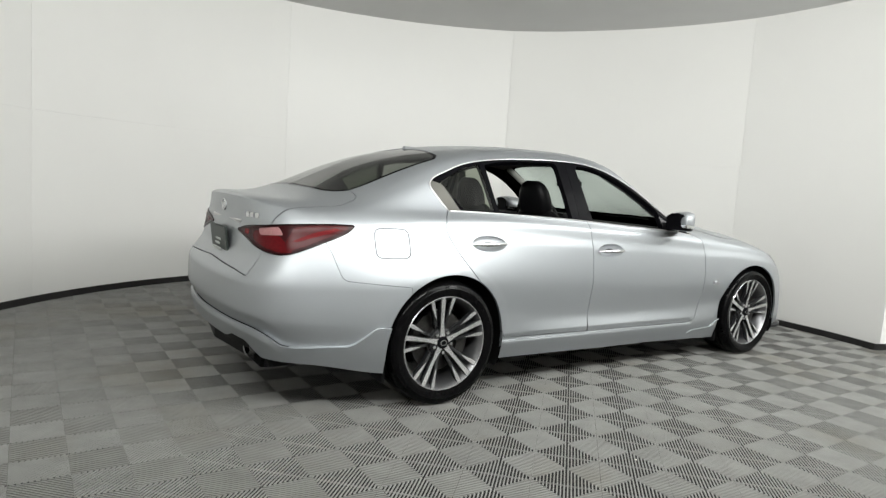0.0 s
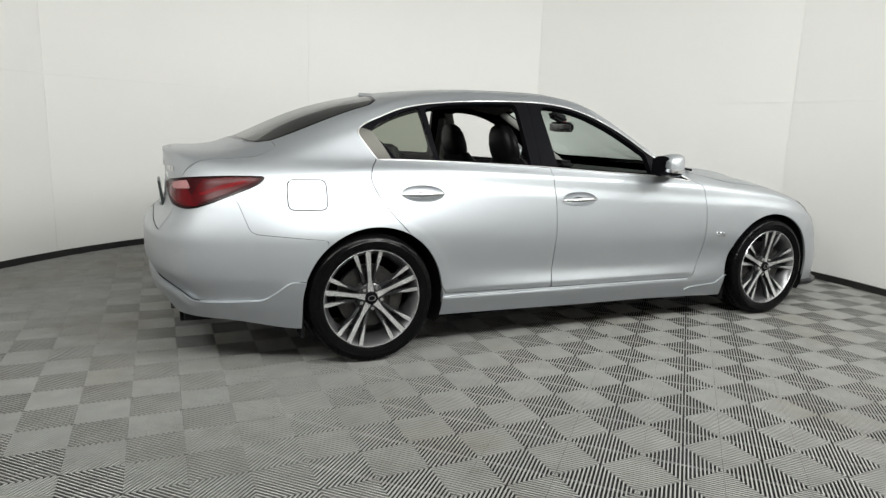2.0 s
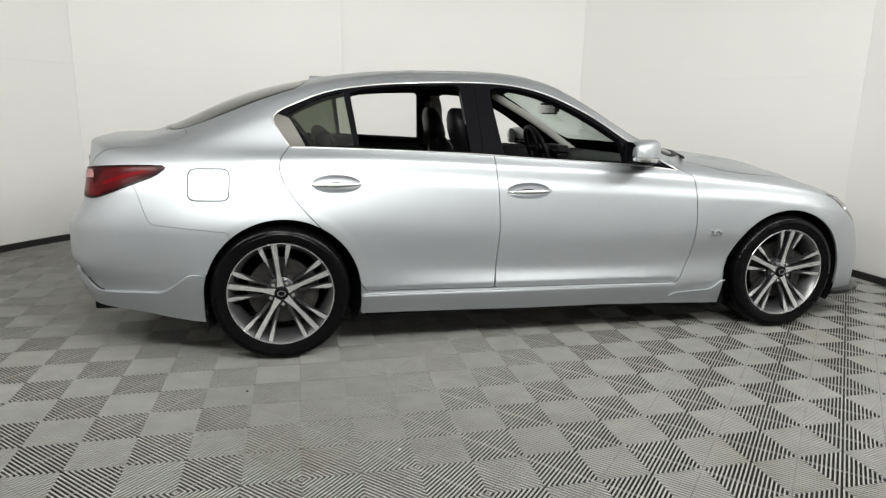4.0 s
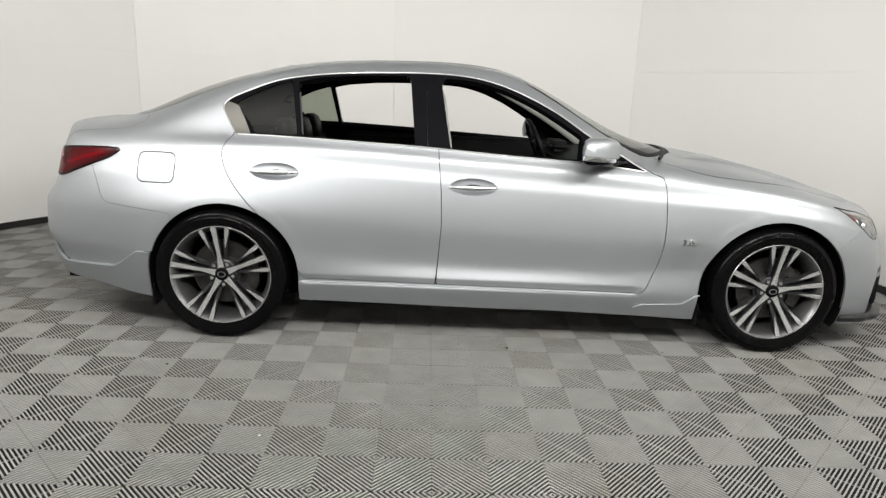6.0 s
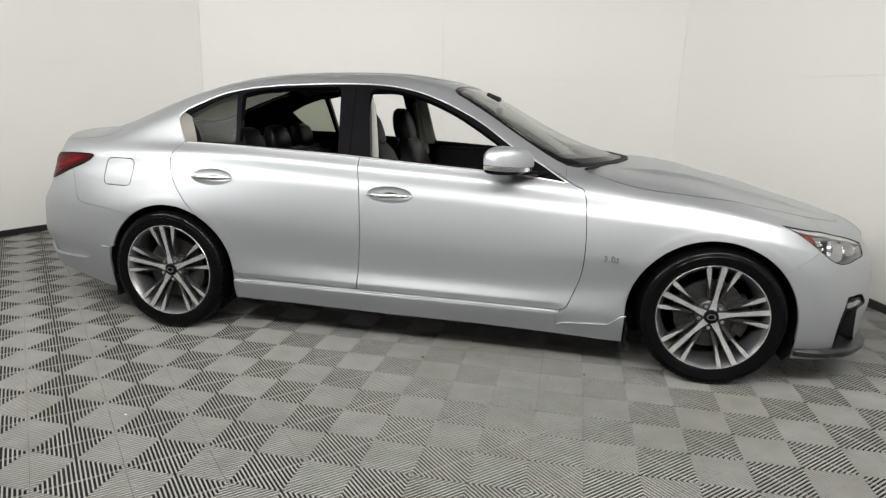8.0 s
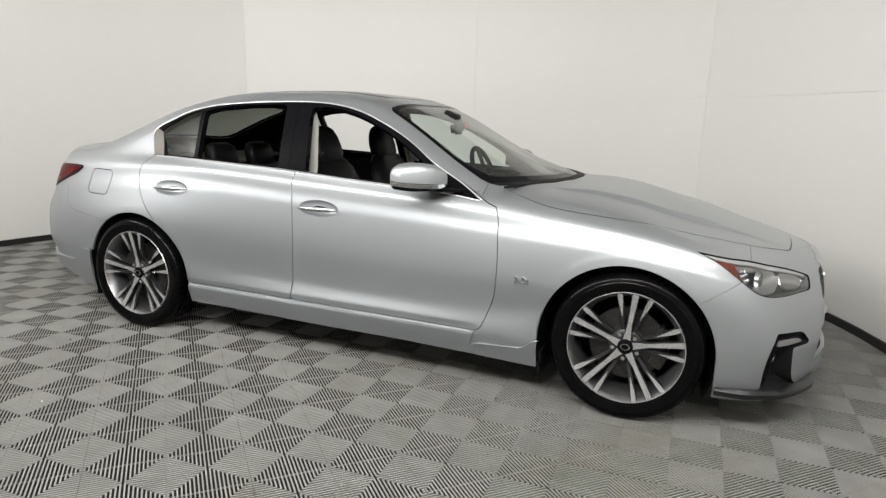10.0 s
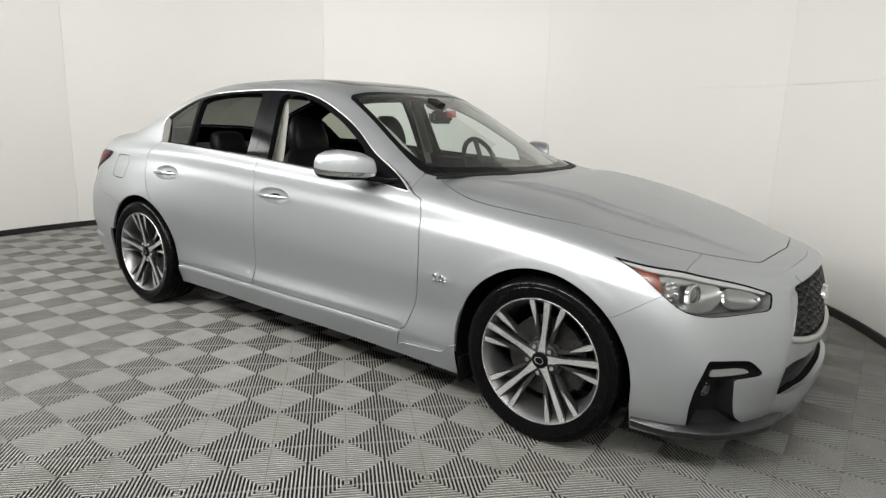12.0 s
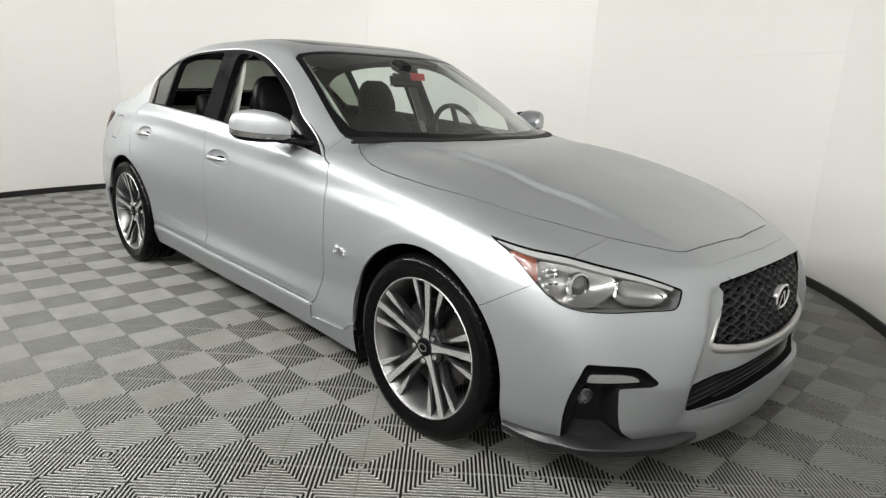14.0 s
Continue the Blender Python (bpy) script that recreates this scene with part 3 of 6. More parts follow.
WINDSCREEN = np.array([(0.10, -0.3), (0.10, 0.0), (0.095, 0.30), (0.085, 0.45), (0.085, 0.53), (0.11, 0.565), (0.324, 0.607), (0.554, 0.660), (0.66, 0.684), (0.715, 0.676), (0.775, 0.62), (0.85, 0.515), (0.93, 0.36), (0.985, 0.17), (1.0, 0.0), (1.0, -0.3)])
COWL = np.array([(0.5, 0.60), (0.69, 0.687), (0.75, 0.672), (0.80, 0.63), (0.88, 0.53), (0.965, 0.37), (1.02, 0.18), (1.037, 0.0), (1.037, -0.3), (0.8, -0.3), (0.6, 0.3)])
HOOD = np.concatenate([[(1.041, -0.3), (1.041, 0.0), (1.024, 0.18), (0.969, 0.37), (0.884, 0.53), (0.81, 0.63), (0.775, 0.665)], curve2([(0.80, 0.69), (0.93, 0.758), (1.044, 0.782), (1.20, 0.784), (1.418, 0.763), (1.60, 0.69), (1.777, 0.59), (1.927, 0.479), (2.050, 0.382)], 40), [(2.072, 0.355), (2.080, 0.33), (2.098, 0.214), (2.115, 0.0), (2.115, -0.3)]])
REAR_GLASS = np.array([(-2.015, -0.3), (-2.015, 0.0), (-2.008, 0.25), (-1.985, 0.42), (-1.94, 0.50), (-1.88, 0.538), (-1.798, 0.537), (-1.593, 0.527), (-1.345, 0.521), (-1.30, 0.47), (-1.272, 0.3), (-1.262, 0.0), (-1.262, -0.3)])
HEADLIGHT = np.concatenate([curve2([(0.831, 0.803), (0.909, 0.792), (1.031, 0.777), (1.155, 0.765), (1.279, 0.747), (1.404, 0.730), (1.529, 0.711), (1.66, 0.684)], 30), curve2([(1.655, 0.665), (1.633, 0.634), (1.60, 0.627), (1.52, 0.625), (1.392, 0.622), (1.268, 0.623), (1.171, 0.631), (1.099, 0.650), (1.039, 0.683), (0.979, 0.724), (0.908, 0.767), (0.835, 0.800)], 50)])
TAILLIGHT = np.concatenate([curve2([(1.183, 0.932), (1.30, 0.932), (1.396, 0.929), (1.60, 0.918), (1.80, 0.903), (1.98, 0.886), (2.10, 0.862)], 30), curve2([(2.10, 0.852), (1.99, 0.832), (1.90, 0.812), (1.79, 0.790), (1.694, 0.778), (1.60, 0.773), (1.547, 0.777), (1.429, 0.807), (1.274, 0.862), (1.183, 0.910), (1.172, 0.922)], 40)])
GRILLE = np.array([(-0.3, 0.722), (0.0, 0.722), (0.15, 0.718), (0.28, 0.709), (0.355, 0.695), (0.362, 0.685), (0.345, 0.665), (0.352, 0.63), (0.392, 0.525), (0.395, 0.508), (0.33, 0.497), (0.2, 0.482), (0.1, 0.476), (0.0, 0.474), (-0.3, 0.474)])
INTAKE = np.array([(-0.3, 0.432), (0.0, 0.432), (0.15, 0.428), (0.29, 0.418), (0.42, 0.396), (0.482, 0.380), (0.490, 0.31), (0.47, 0.302), (0.42, 0.304), (0.29, 0.314), (0.15, 0.322), (0.0, 0.325), (-0.3, 0.325)])
FOG = rounded([(1.172, 0.215), (1.168, 0.30), (1.185, 0.375), (1.245, 0.478), (1.40, 0.474), (1.490, 0.468), (1.573, 0.418), (1.545, 0.408), (1.392, 0.405), (1.402, 0.32), (1.42, 0.262), (1.52, 0.215)], [0.004, 0.02, 0.03, 0.006, 0.03, 0.03, 0.006, 0.01, 0.012, 0.03, 0.03, 0.004])
FUEL = rounded([(-1.838, 0.921), (-1.652, 0.923), (-1.654, 0.778), (-1.841, 0.777)], 0.035)

# openings and their frames
BODY = clip(HALF, arch_gap(HALF, 1.41, 0.335, 0.384))
BODY = clip(BODY, arch_gap(BODY, -1.41, 0.325, 0.372))
on_side = lambda m: m[0][:, 1] - 0.45
dlo, BODY = carve(BODY, np.minimum(inside(xz(BODY), DLO), on_side(BODY)), 0.0)
screen, BODY = carve(BODY, np.minimum(inside(xw(BODY), WINDSCREEN), BODY[0][:, 2] - 0.9), 0.0)
cowl, BODY = carve(BODY, np.minimum(inside(xw(BODY), COWL), BODY[0][:, 2] - 0.85), 0.001)
rear_glass, BODY = carve(BODY, np.minimum(inside(xw(BODY), REAR_GLASS), BODY[0][:, 2] - 0.95), 0.0)
front_end = lambda m: m[0][:, 0] - 1.5
rear_end = lambda m: -1.7 - m[0][:, 0]
lamp, BODY = carve(BODY, np.minimum(inside(nose(BODY), HEADLIGHT), front_end(BODY)), 0.0)
red_lamp, BODY = carve(BODY, np.minimum(inside(tail(BODY), TAILLIGHT), rear_end(BODY)), 0.0)
hood, BODY = carve(BODY, np.minimum(inside(xw(BODY), HOOD), BODY[0][:, 2] - 0.7))
grille_hole, BODY = carve(BODY, np.minimum(inside(yz(BODY), GRILLE), BODY[0][:, 0] - 2.0), 0.0)
intake_hole, BODY = carve(BODY, np.minimum(inside(yz(BODY), INTAKE), BODY[0][:, 0] - 2.0), 0.0)
fog_hole, BODY = carve(BODY, np.minimum(inside(nose(BODY), FOG), BODY[0][:, 0] - 1.8), 0.0)
fuel_door, BODY = carve(BODY, np.minimum(inside(xz(BODY), FUEL), on_side(BODY)), 0.0024)
rear_door, BODY = carve(BODY, np.minimum(inside(xz(BODY), REAR_DOOR), on_side(BODY)))
front_door, BODY = carve(BODY, np.minimum(inside(xz(BODY), FRONT_DOOR), on_side(BODY)))

# boot lid: limited at the sides, below and by the rear glass
v = BODY[0]
edge = np.interp(v[:, 0], [-2.6, -2.36, -2.286, -2.248, -1.972, -1.886, -1.84, -1.80], [0.585, 0.585, 0.603, 0.611, 0.651, 0.629, 0.58, 0.50])
front = np.interp(v[:, 1], [0, 0.25, 0.42, 0.5, 0.56, 0.62, 0.7], [-2.022, -2.015, -1.992, -1.945, -1.872, -1.86, -1.85])
boot_lid, BODY = carve(BODY, np.minimum(np.minimum(edge - v[:, 1], front - v[:, 0]), np.where(v[:, 0] < -2.15, v[:, 2] - np.interp(v[:, 1], [0, 0.45, 0.6], [0.69, 0.675, 0.66]), 1.0)))
v = BODY[0]
BODY = clip(BODY, np.maximum(np.maximum(np.abs(v[:, 0] - np.interp(v[:, 1], [0, 0.168, 0.391], [2.192, 2.180, 2.154])) - 0.0013, v[:, 1] - 0.375), 0.715 - v[:, 2]))
REAR_BUMPER = [(-2.2, 0.9), (-2.09, 0.85), (-2.064, 0.803), (-2.022, 0.69), (-2.010, 0.674), (-1.985, 0.664), (-1.66, 0.634), (-1.66, 0.0), (-3, 0), (-3, 0.9)]
rear_bumper, BODY = carve(BODY, inside(xz(BODY), REAR_BUMPER), 0.0011)
FRONT_BUMPER = [(1.65, 0.0), (1.65, 0.57), (1.719, 0.604), (1.849, 0.689), (1.885, 0.712), (1.905, 0.9), (2.6, 0.9), (2.6, 0.0)]
front_bumper, BODY = carve(BODY, inside(xz(BODY), FRONT_BUMPER), 0.0008)
FENDER = [(0.65, 0.30), (0.65, 1.1), (2.2, 1.1), (2.2, 0.3), (1.2, 0.30), (1.04, 0.318), (1.02, 0.316), (0.945, 0.262), (0.735, 0.249), (0.70, 0.225), (0.68, 0.30)]
fender, BODY = carve(BODY, np.minimum(inside(xz(BODY), FENDER), BODY[0][:, 0] - np.interp(BODY[0][:, 2], [0.2, 0.5, 0.9, 0.94, 1.2], [0.68, 0.79, 0.77, 0.70, 0.69])), 0.0012)
SKIRT = [(-1.06, 0.0), (-1.06, 0.304), (-0.3, 0.304), (0.72, 0.300), (0.70, 0.225), (0.735, 0.249), (0.945, 0.262), (1.02, 0.316), (1.1, 0.318), (1.1, 0.0)]
skirt, BODY = carve(BODY, np.minimum(inside(xz(BODY), SKIRT), on_side(BODY)), 0.0008)
VALANCE = [(-2.9, 0.1), (-2.9, 0.425), (-2.45, 0.422), (-2.40, 0.42), (-2.37, 0.412), (-2.325, 0.386), (-2.275, 0.348), (-2.25, 0.344), (-1.975, 0.346), (-1.940, 0.360), (-1.850, 0.428), (-1.832, 0.435), (-1.70, 0.435), (-1.70, 0.1)]
valance, rear_bumper = carve(rear_bumper, inside(xz(rear_bumper), VALANCE), 0.0005)

# sunroof glass let into the roof
ROOF_GLASS = rounded([(-0.02, -0.3), (-0.02, 0.38), (-0.10, 0.43), (-0.70, 0.43), (-0.74, 0.36), (-0.74, -0.3)], 0.03)
sunroof, BODY = carve(BODY, np.minimum(inside(xw(BODY), ROOF_GLASS), BODY[0][:, 2] - 1.3), 0.002)
whole("sunroof", sunroof, BLACK_GLOSS, "dark glass sunroof panel", lift=0.001)

# chin below the lower intake
w_ = front_bumper[0]
chin, front_bumper = carve(front_bumper, np.minimum(np.minimum(0.497 - w_[:, 1], np.interp(w_[:, 1], [0, 0.15, 0.29, 0.42, 0.5], [0.323, 0.320, 0.312, 0.302, 0.298]) - w_[:, 2]), w_[:, 0] - 1.9), 0.0)
fade_ = np.interp(chin[0][:, 1], [0.0, 0.40, 0.495], [0.020, 0.017, 0.0])
whole("chin", (chin[0] + chin[1] * fade_[:, None], chin[1], chin[2]), PAINT, rim=0.05)

# panels as parts
whole("body_shell", BODY, PAINT)
both("fender", fender, PAINT)
whole("hood", hood, PAINT, lift=0.001)
whole("front_bumper", front_bumper, PAINT)
whole("rear_bumper", rear_bumper, PAINT)
v = valance[0]
under_skin, valance = carve(valance, np.minimum(np.minimum(0.64 - v[:, 1], np.interp(v[:, 1], [0, 0.36, 0.44, 0.56, 0.63], [0.322, 0.325, 0.352, 0.345, 0.275]) - v[:, 2]), -2.2 - v[:, 0]), 0.0)
whole("rear_valance", valance, PAINT, lift=0.018)
whole("rear_diffuser", under_skin, BLACK_PLASTIC, "black plastic insert under the rear bumper", lift=-0.01)
whole("trunk_lid", boot_lid, PAINT)
both("side_skirt", skirt, PAINT, lift=0.004)
both("fuel_flap", fuel_door, PAINT)


def oval(m, xc, zc, rx, rz):
    v = m[0]
    return 1 - np.hypot((v[:, 0] - xc) / rx, (v[:, 2] - zc) / rz)


def handle_bar(bm, xc, zc, w, length):
    """A boat-shaped pull with pointed ends, standing off the door."""
    n, k = 18, 10
    rings = []
    for i in range(n + 1):
        t = -1 + 2 * i / n
        s = math.sqrt(max(1 - abs(t) ** 2.4, 0.0))
        rings.append([bm.verts.new((xc + t * length / 2, -(w + 0.010 + 0.020 * (1 - t * t) + 0.010 * s * math.cos(a)), zc + 0.003 * t + 0.0125 * s * math.sin(a) - 0.001)) for a in [2 * math.pi * j / k for j in range(k)]])
    for a, b in zip(rings, rings[1:]):
        for j in range(k):
            bm.faces.new((a[j], a[(j + 1) % k], b[(j + 1) % k], b[j]))
    bmesh.ops.remove_doubles(bm, verts=bm.verts, dist=0.0004)


def door(name, mesh, xc, zc, rx=0.118, rz=0.043):
    g = oval(mesh, xc, zc, rx, rz)
    dish, skin = clip(mesh, g), clip(mesh, -g)
    made = []
    d = oval(dish, xc, zc, rx, rz)
    cup = renormal((dish[0] - dish[1] * (0.022 * np.clip(d, 0, 1) ** 0.6 * (2 - d) * 0.7)[:, None], dish[1], dish[2]))
    near = np.argmin((mesh[0][:, 0] - xc) ** 2 + (mesh[0][:, 2] - zc) ** 2)
    w = mesh[0][near, 1]
    for s in (SIDE_R, SIDE_L):
        ob = shell(name, skin, PAINT, CAR, s, rim=0.015)
        shell("handle_cup", cup, PAINT, ob, s)
        bm = bmesh.new()
        handle_bar(bm, xc, zc, w, 2 * rx + 0.012)
        if s == SIDE_L:
            bmesh.ops.transform(bm, matrix=Matrix.Diagonal((1, -1, 1, 1)), verts=bm.verts)
        part("handle", bm, CHROME, ob, "chrome handle")
        made.append(ob)
    return made


FDOORS = door("front_door", front_door, -0.170, 0.823)
RDOORS = door("rear_door", rear_door, -1.155, 0.858)

# window band: chrome surround, black frames, quarter glass
d = inside(xz(dlo), DLO)
field = dlo


def surface_strip(name, outline, source, rx, rz, mat, label, parent=None, closed=True, lift=0.0):
    """A half-round moulding on the flank along a side-view line."""
    pts = np.asarray(outline, float)
    if closed:
        pts = np.vstack([pts, pts[:1]])
    k = np.r_[0, np.cumsum(np.linalg.norm(np.diff(pts, axis=0), axis=1))]
    at = np.linspace(0, k[-1], 241)[:-1] if closed else np.linspace(0, k[-1], 60)
    pts = np.stack([np.interp(at, k, pts[:, j]) for j in (0, 1)], 1)
    v, n, _ = source
    pos, nor = [], []
    for x, z in pts:
        i = np.argmin((v[:, 0] - x) ** 2 + (v[:, 2] - z) ** 2 + 4 * np.maximum(0.45 - v[:, 1], 0))
        pos.append((x, v[i, 1] - (n[i, 0] * (x - v[i, 0]) + n[i, 2] * (z - v[i, 2])) / max(n[i, 1], 0.3), z))
        nor.append(n[i])
    pos, nor = np.array(pos), np.array(nor)
    for _ in range(2 if closed else 0):
        pos[:, 1] = (np.roll(pos[:, 1], 1) + pos[:, 1] * 2 + np.roll(pos[:, 1], -1)) / 4
        nor = (np.roll(nor, 1, 0) + nor * 2 + np.roll(nor, -1, 0)) / 4
    nor /= np.linalg.norm(nor, axis=1, keepdims=True)
    pos = pos + nor * lift
    run = np.roll(pos, -1, 0) - np.roll(pos, 1, 0) if closed else np.gradient(pos, axis=0)
    run /= np.linalg.norm(run, axis=1, keepdims=True)
    side = np.cross(run, nor)
    m_ = 8
    for s, up in zip((SIDE_R, SIDE_L), parent or (CAR, CAR)):
        bm = bmesh.new()
        rings = [[bm.verts.new((p + a * rx * math.cos(2 * math.pi * j / m_) + b * rz * math.sin(2 * math.pi * j / m_)) * (1, s, 1)) for j in range(m_)] for p, a, b in zip(pos, side, nor)]
        for a, b in zip(rings, rings[1:] + (rings[:1] if closed else [])):
            for j in range(m_):
                bm.faces.new((a[j], a[(j + 1) % m_], b[(j + 1) % m_], b[j]))
        part(name, bm, mat, up, label)


# fine raised edges of the sill covers
for line in ([(-1.03, 0.3035), (-0.3, 0.3035), (0.70, 0.2995)], [(0.70, 0.228), (0.715, 0.240), (0.74, 0.2485), (0.94, 0.261), (0.96, 0.267), (1.01, 0.308), (1.035, 0.315)], [(-1.80, 0.434), (-1.835, 0.433), (-1.855, 0.424), (-1.94, 0.360), (-1.975, 0.347), (-2.10, 0.345), (-2.24, 0.344)]):
    surface_strip("edge", line, HALF, 0.0026, 0.0036, PAINT, "raised painted edge", closed=False, lift=0.005)
cen = DLO.mean(0)
surface_strip("window_trim", DLO + (cen - DLO) * (0.004 / np.maximum(np.linalg.norm(cen - DLO, axis=1, keepdims=True), 0.1)), HALF, 0.0036, 0.0042, BRIGHT_TRIM, "bright chrome strip round the side windows")
corner, field = carve(field, inside(xz(field), CORNER_TRIM), 0.0)
both("corner_trim", corner, CORNER, "satin silver trim behind the rear side window", lift=0.002, rim=0.006)
hole, field = carve(field, inside(xz(field), FRONT_WIN), 0.0)
hole, field = carve(field, inside(xz(field), REAR_WIN), 0.0)
quarter, field = carve(field, inside(xz(field), QUARTER), 0.0)
both("quarter_glass", quarter, TINTED, "dark tinted fixed glass", lift=-0.004, rim=0.0, parents=RDOORS)
split = -0.405 + (field[0][:, 2] - 1.0) * -0.06
ffr, rfr = carve(field, field[0][:, 0] - split, 0.001)
both("window_frame", ffr, BLACK_GLOSS, "gloss black window frame", rim=0.035, parents=FDOORS)
both("window_frame", rfr, BLACK_GLOSS, "gloss black window frame", rim=0.035, parents=RDOORS)

# glass front and rear with black printed borders
d = inside(xw(screen), WINDSCREEN)
low = np.interp(screen[0][:, 0], [0.5, 0.75], [0.0, 0.035])
border, pane = carve(screen, 0.030 + low - d, 0.0)
glass = whole("windshield", pane, WINDSHIELD, "clear windshield", lift=-0.003, rim=0.0)
glass.visible_shadow = False
whole("windshield_border", border, BLACK_GLOSS, "black printed glass border", lift=-0.003, rim=0.004, parent=glass)
whole("cowl_panel", cowl, BLACK_PLASTIC, "black plastic cowl", lift=0.003)
d = inside(xw(rear_glass), REAR_GLASS)
border, pane = carve(rear_glass, 0.02 - d, 0.0)
glass = whole("rear_window", pane, DARK_GLASS, "tinted rear window", lift=-0.003, rim=0.0)
whole("rear_window_border", border, BLACK_GLOSS, "black printed glass border", lift=-0.003, rim=0.004, parent=glass)

# dark inner lining behind the joints, open at windows, lamps and intakes
lining = clip(HALF, arch_gap(HALF, 1.41, 0.335, 0.39))
lining = clip(lining, arch_gap(lining, -1.41, 0.325, 0.378))
for pts, fun, extra in ((QUARTER, xz, on_side), (FRONT_WIN, xz, on_side), (REAR_WIN, xz, on_side), (WINDSCREEN, xw, lambda m: m[0][:, 2] - 0.9), (REAR_GLASS, xw, lambda m: m[0][:, 2] - 0.95), (HEADLIGHT, nose, front_end), (FOG, nose, front_end), (GRILLE, yz, lambda m: m[0][:, 0] - 2.0), (INTAKE, yz, lambda m: m[0][:, 0] - 2.0)):
    lining = clip(lining, -np.minimum(inside(fun(lining), pts), extra(lining)))
whole("inner_lining", lining, LINER, "dark lining", lift=-0.016, rim=0.0)


# ---- the car: wheels ----
def lathe(bm, profile, n=72, close=False):
    """Turns a profile of (radius, y) round the y axis."""
    rings = [[bm.verts.new((r * math.cos(2 * math.pi * k / n), y, r * math.sin(2 * math.pi * k / n))) for k in range(n)] for r, y in profile]
    pairs = list(zip(rings, rings[1:])) + ([(rings[-1], rings[0])] if close else [])
    for a, b in pairs:
        for k in range(n):
            bm.faces.new((a[k], a[(k + 1) % n], b[(k + 1) % n], b[k]))
    return rings


def disc(bm, r, y, n=32, x=0.0, z=0.0):
    bm.faces.new([bm.verts.new((x + r * math.cos(2 * math.pi * k / n), y, z + r * math.sin(2 * math.pi * k / n))) for k in range(n)])


def strip_solid(bm, mids, halves, tops, depths, turn):
    """A bar along the radius: centre offset, half width, face height and depth at each radius, turned by an angle."""
    c, s = math.cos(turn), math.sin(turn)
    rings = []
    for (a, b), h, y, d in zip(mids, halves, tops, depths):
        ring = []
        for off, yy in ((-h, y + 0.003), (-h + 0.002, y), (h - 0.002, y), (h, y + 0.003), (h * 0.8, y + d), (-h * 0.8, y + d)):
            p, q = a, b + off
            ring.append(bm.verts.new((p * c - q * s, yy, p * s + q * c)))
        rings.append(ring)
    for r0, r1 in zip(rings, rings[1:]):
        for k in range(6):
            bm.faces.new((r0[k], r0[(k + 1) % 6], r1[(k + 1) % 6], r1[k]))
    bm.faces.new(rings[0])
    bm.faces.new(rings[-1][::-1])


def face_plate(bm, mids, halves, tops, turn):
    c, s = math.cos(turn), math.sin(turn)
    rows = []
    for (a, b), h, y in zip(mids, halves, tops):
        rows.append([bm.verts.new((a * c - q * s, y - 0.0012, a * s + q * c)) for q in (b - h, b + h)])
    for r0, r1 in zip(rows, rows[1:]):
        bm.faces.new((r0[0], r0[1], r1[1], r1[0]))


def spoke_face_y(r):
    return -0.083 - 0.024 * max(0.0, (r - 0.04) / 0.2) ** 1.5


